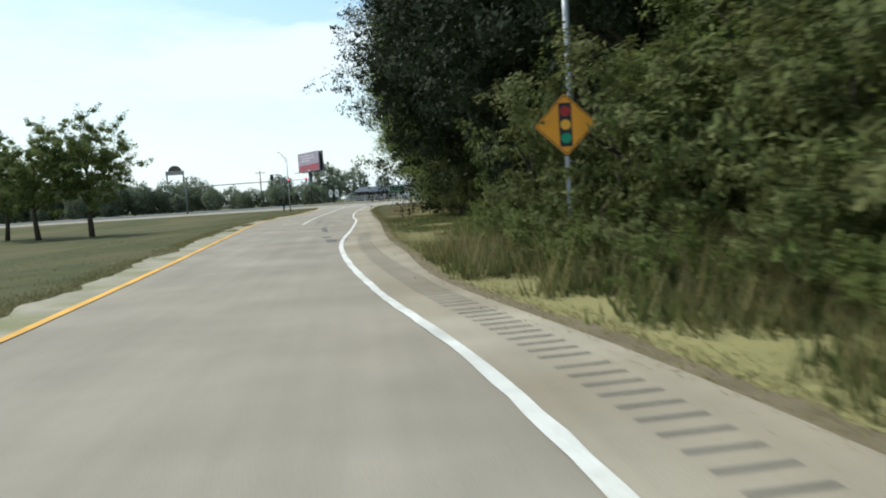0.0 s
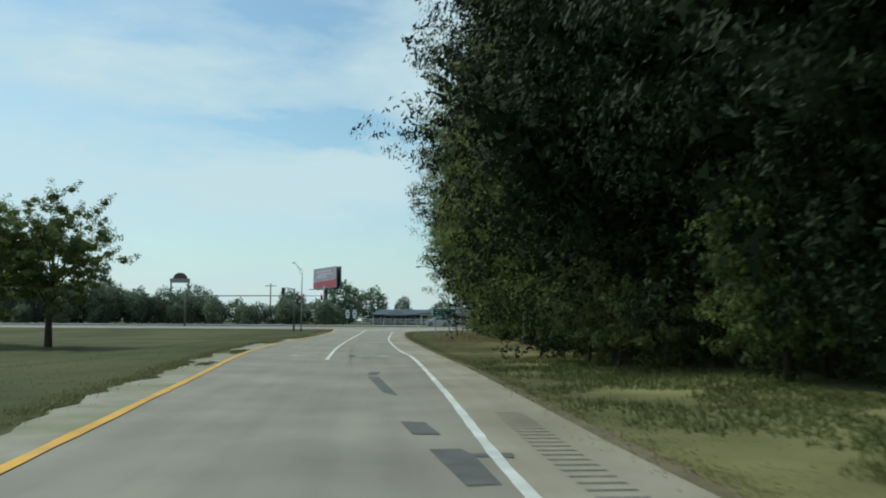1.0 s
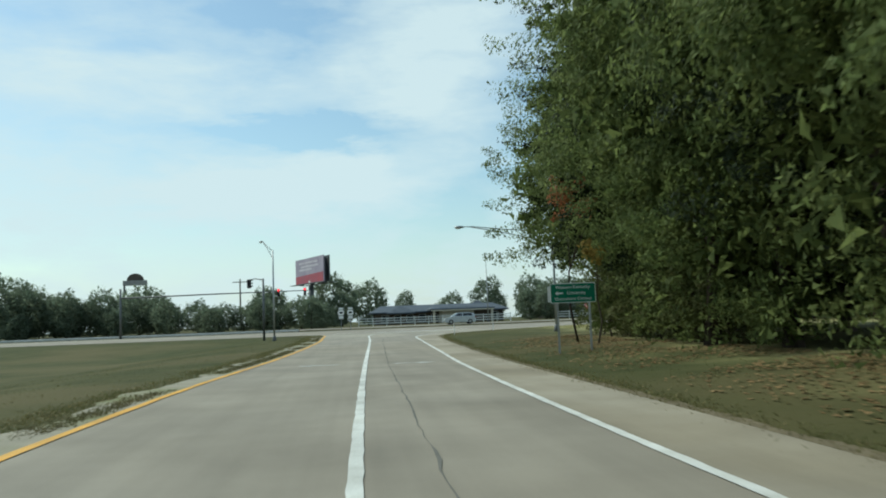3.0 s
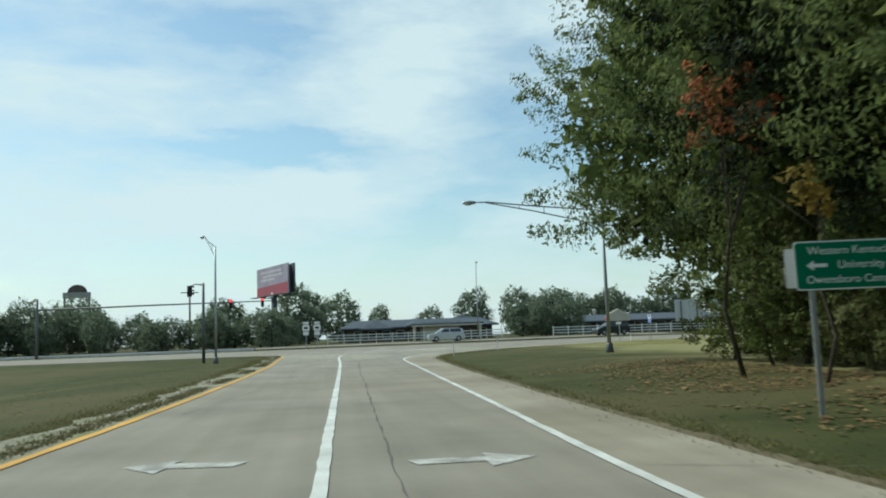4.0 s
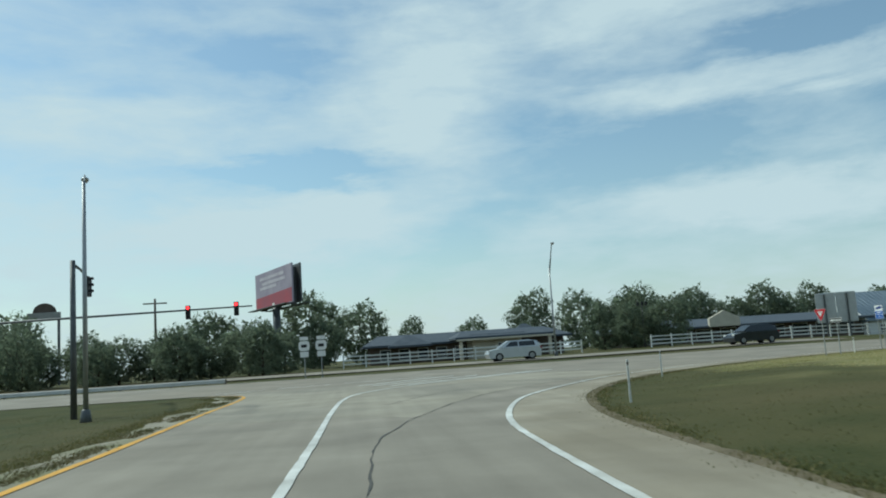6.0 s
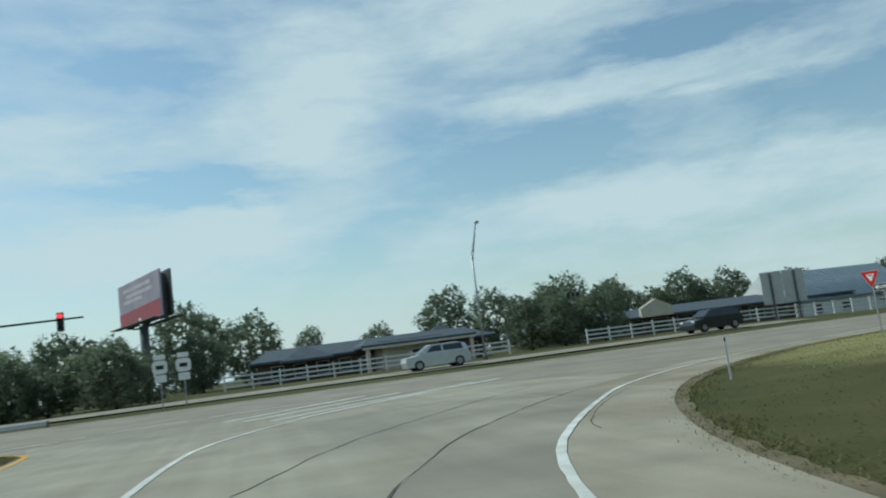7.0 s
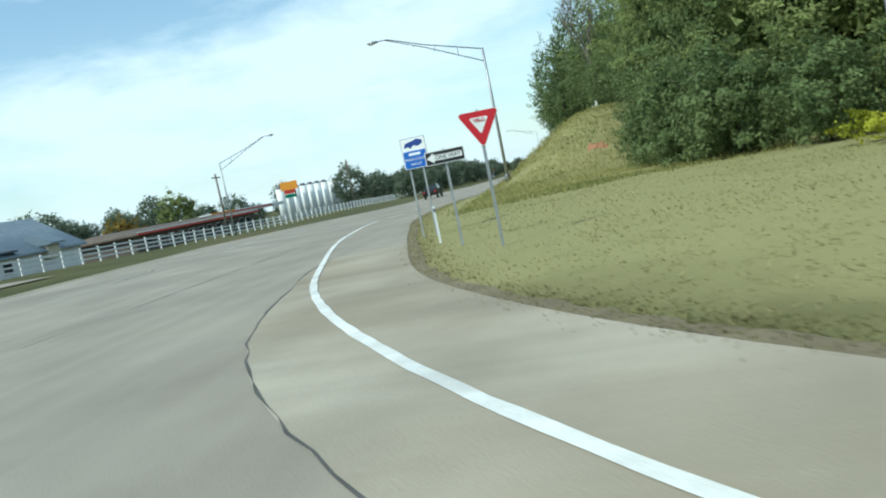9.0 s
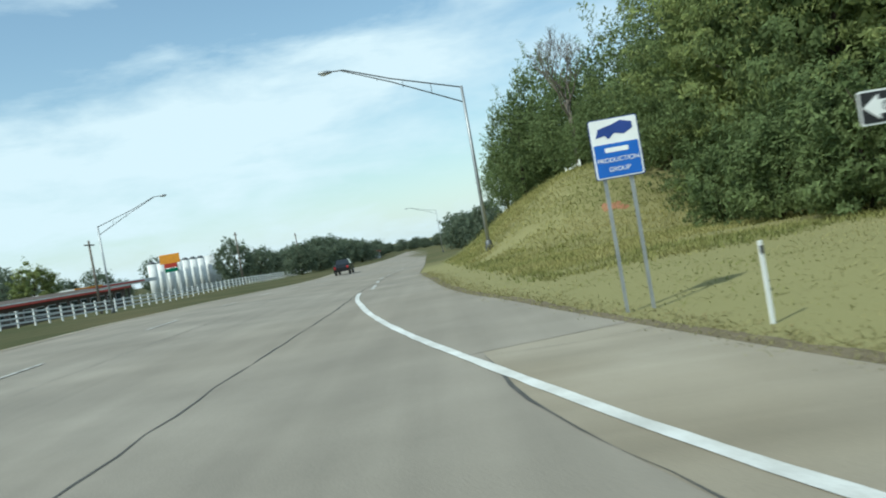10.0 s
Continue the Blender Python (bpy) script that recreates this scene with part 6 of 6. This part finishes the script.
# rumble strips pressed into the right shoulder
rum = bmesh.new()
fine_edge = resample(EDGE[:90], 900)
for k in range(150):
    y = 3 + k * 0.3
    i = int(np.argmin(abs(fine_edge[:, 1] - y)))
    p = fine_edge[i]
    t = fine_edge[min(i + 1, 899)] - fine_edge[i - 1]
    t = t / np.hypot(*t)
    nn = np.array((t[1], -t[0]))
    q = [p + nn * 0.5 - t * 0.02, p + nn * 0.95 - t * 0.02, p + nn * 0.95 + t * 0.02, p + nn * 0.5 + t * 0.02]
    rum.faces.new([rum.verts.new((*c, 0.006)) for c in q])
solo("rumble_strip", rum, "tar", "rumble strip grooves in the shoulder", "rumble strip", kind="structure")

# ---- dirt scar and a bit of white fence on the bank ----
dv, df = [], []
for j in range(7):
    for i in range(9):
        x, y = 38.5 + i * 0.2, 166.9 + j * 0.2
        dv.append((x, y, land(x, y) + 0.03 + 0.08 * bump(x, y, 0.35, 21) - 0.07 * (((i - 4) / 4.2) ** 2 + ((j - 3) / 3.2) ** 2)))
        if i and j:
            df.append((j * 9 + i, j * 9 + i - 1, (j - 1) * 9 + i - 1, (j - 1) * 9 + i))
tagged(raw("dirt_scar", dv, df, "dirt", smooth=True), "bare orange dirt patch on the bank", "dirt", kind="structure")
hf_ = thing("white_fence", 50, 169.4, land(50, 169.4) - 0.8, 0, "short white rail fence on the grassy bank", "fence", "white rail fences")
for k in range(3):
    x, y = 50 + 2.2 * k, 169.4 + 0.6 * k
    q = new("post", post_mesh)
    q.parent = hf_
    q.matrix_basis = Matrix.Translation((x - 50, y - 169.4, land(x, y) - land(50, 169.4)))
    if k:
        for hgt in (0.4, 0.8, 1.2):
            q = new("rail", rail_mesh)
            q.parent = hf_
            q.matrix_basis = Matrix.Translation((x - 50 - 1.1, y - 169.4 - 0.35, (land(x, y) + land(x - 2.2, y - 0.6)) / 2 - land(50, 169.4) + hgt)) @ pose(0, 0, 0, 0, 0, 15)


# ---- grass ----
def tufts(name, places, h, mat, seed, label, blades=6, width=0.02, spread_=0.07, lay=2.4):
    rng = np.random.default_rng(seed)
    n = len(places)
    p = np.repeat(np.array(places), blades, 0)
    m = len(p)
    a = rng.uniform(0, 2 * np.pi, m)
    p[:, :2] += rng.normal(0, spread_, (m, 2))
    hh = h * rng.uniform(0.45, 1.25, m) * np.repeat(rng.uniform(0.6, 1.3, n), blades)
    w = width * rng.uniform(0.6, 1.4, m)
    side_ = np.stack([np.cos(a), np.sin(a), np.zeros(m)], 1) * w[:, None]
    lean = np.stack([np.cos(a + 1.4), np.sin(a + 1.4), np.zeros(m)], 1) * (hh * rng.uniform(0.3, lay, m))[:, None]
    up = np.stack([np.zeros(m), np.zeros(m), hh], 1)
    v = np.stack([p - side_, p + side_, p + lean + up], 1).reshape(-1, 3)
    ob = raw(name, v.tolist(), np.arange(3 * m).reshape(-1, 3).tolist(), mat)
    return tagged(ob, label, "grass", kind="stuff")


rng = np.random.default_rng(3)
outer_fine, left_fine = resample(OUTER, 2600), resample(offset(YELLOW, 1.1), 2600)
verge, dry, lawn = [], [], []
for line, sgn in ((outer_fine, -1), (left_fine, 1)):
    tang = np.gradient(line, axis=0)
    tang /= np.hypot(tang[:, 0], tang[:, 1])[:, None]
    nn = np.stack([-tang[:, 1], tang[:, 0]], 1) * sgn
    for _ in range(8000):
        i = int(rng.integers(420, 2600))
        q = line[i]
        if bump(q[0], q[1], 3.0, 12) + 0.75 < rng.random() * 0.8:
            continue
        d = abs(rng.normal(0, 0.3)) + 0.03
        q = line[i] + nn[i] * d
        (dry if rng.random() < 0.22 else verge).append((q[0], q[1], land(q[0], q[1]) + 0.005 if q[0] > 18 else max(land(q[0], q[1]), -0.03)))
    for _ in range(31000):
        i = int(rng.integers(420, 2600))
        d = 0.02 + rng.random() ** 1.7 * 11
        q = line[i] + nn[i] * d
        if q[1] < along(NEAR, q[0]) - 1.5:
            lawn.append((q[0], q[1], land(q[0], q[1]) - 0.01))
joint_weeds = []
for k, q in enumerate(resample(offset(YELLOW, 0.3), 2600)):
    if q[1] > 60 and bump(q[0], q[1], 4.0, 31) > 0.0:
        for _ in range(4):
            joint_weeds.append((q[0] - abs(rng.normal(0, 0.25)), q[1] + rng.normal(0, 0.3), 0.0))
tufts("joint_weeds", joint_weeds, 0.045, "dry_weed", 12, "brown-green weeds growing in the joint beside the yellow line", 6, 0.012, 0.07, 1.6)
tufts("verge_grass", verge, 0.05, "blade", 5, "tufts of green verge grass along the shoulder", 7, 0.012, 0.22)
tufts("dry_grass", dry, 0.045, "dry_blade", 6, "tufts of dry straw along the shoulder", 7, 0.012, 0.2)
tufts("lawn_grass", lawn, 0.02, "lawn_blade", 7, "mown grass beside the ramp", 4, 0.016, 0.3, 5.0)
weeds, stalks = [], []
for _ in range(9000):
    y = rng.uniform(14, 37)
    d = rng.uniform(0.35, 5.0)
    x = at_y(OUTER, y) + d
    if bump(x, y, 1.3, 14) + 0.3 * (d - 0.5) > rng.random() * 0.6:
        (stalks if rng.random() < 0.25 else weeds).append((x, y, land(x, y)))
tufts("tall_weeds", weeds, 0.3, "weed", 8, "tall green weeds before the shrubs", 6, 0.018, 0.12, 0.7)
meadow = []
for _ in range(7000):
    y = rng.uniform(30, 66)
    d = 0.5 + rng.random() ** 0.8 * 5.5
    x = at_y(OUTER, y) + d
    if bump(x, y, 2.0, 33) + 0.1 * d > 0.1:
        meadow.append((x, y, land(x, y)))
tufts("meadow_grass", meadow, 0.12, "weed", 13, "uncut green grass along the wood's edge", 6, 0.014, 0.16, 1.2)
tufts("dry_stalks", stalks, 0.7, "dry_blade", 9, "tall dry stalks before the shrubs", 4, 0.01, 0.12, 0.6)
bank_grass = []
for _ in range(15000):
    x = rng.uniform(21, 66)
    y = along(NEAR, x) - 2.4 - rng.uniform(0, 1) ** 1.3 * 11
    if bump(x, y, 3.5, 17) > -0.35:
        bank_grass.append((x, y, land(x, y) - 0.02))
tufts("bank_grass", bank_grass, 0.13, "bank_blade", 10, "longer yellow-green grass on the bank", 6, 0.022, 0.3, 1.8)
nose_grass = []
tang = np.gradient(outer_fine, axis=0)
tang /= np.hypot(tang[:, 0], tang[:, 1])[:, None]
for _ in range(26000):
    i = int(rng.integers(1300, 2600))
    d = 0.9 + rng.random() ** 0.8 * 15
    q = outer_fine[i] + np.array((tang[i][1], -tang[i][0])) * d
    if q[1] > 138 and q[0] > 1 + 5 * bump(q[0], q[1], 5, 30) and q[0] < 27 and q[1] < along(NEAR, q[0]) - 1.9 and bump(q[0], q[1], 2.4, 21) > -0.3:
        nose_grass.append((q[0], q[1], land(q[0], q[1]) - 0.02))
tufts("nose_grass", nose_grass, 0.06, "straw_blade", 11, "long straw-coloured grass round the yield sign", 6, 0.016, 0.28, 3.0)

# fallen leaves on the grass along the wood's edge
rng = np.random.default_rng(77)
lv = []
for _ in range(12000):
    y = rng.uniform(62, 116)
    x = at_y(OUTER, y) + 1.2 + 5.6 * rng.uniform(0, 1) ** 0.6
    if bump(x, y, 3.0, 40) < -0.12:
        continue
    a, r = rng.uniform(0, 6.28), rng.uniform(0.03, 0.085)
    z = land(x, y) + rng.uniform(0.015, 0.05)
    for k in range(3):
        lv.append((x + r * math.cos(a + 2.1 * k), y + r * 1.4 * math.sin(a + 2.1 * k), z + rng.uniform(-0.012, 0.02)))
tagged(raw("fallen_leaves", lv, [(i, i + 1, i + 2) for i in range(0, len(lv), 3)], "litter"), "scattered brown fallen leaves on the grass below the wood", "fallen leaves", kind="stuff")
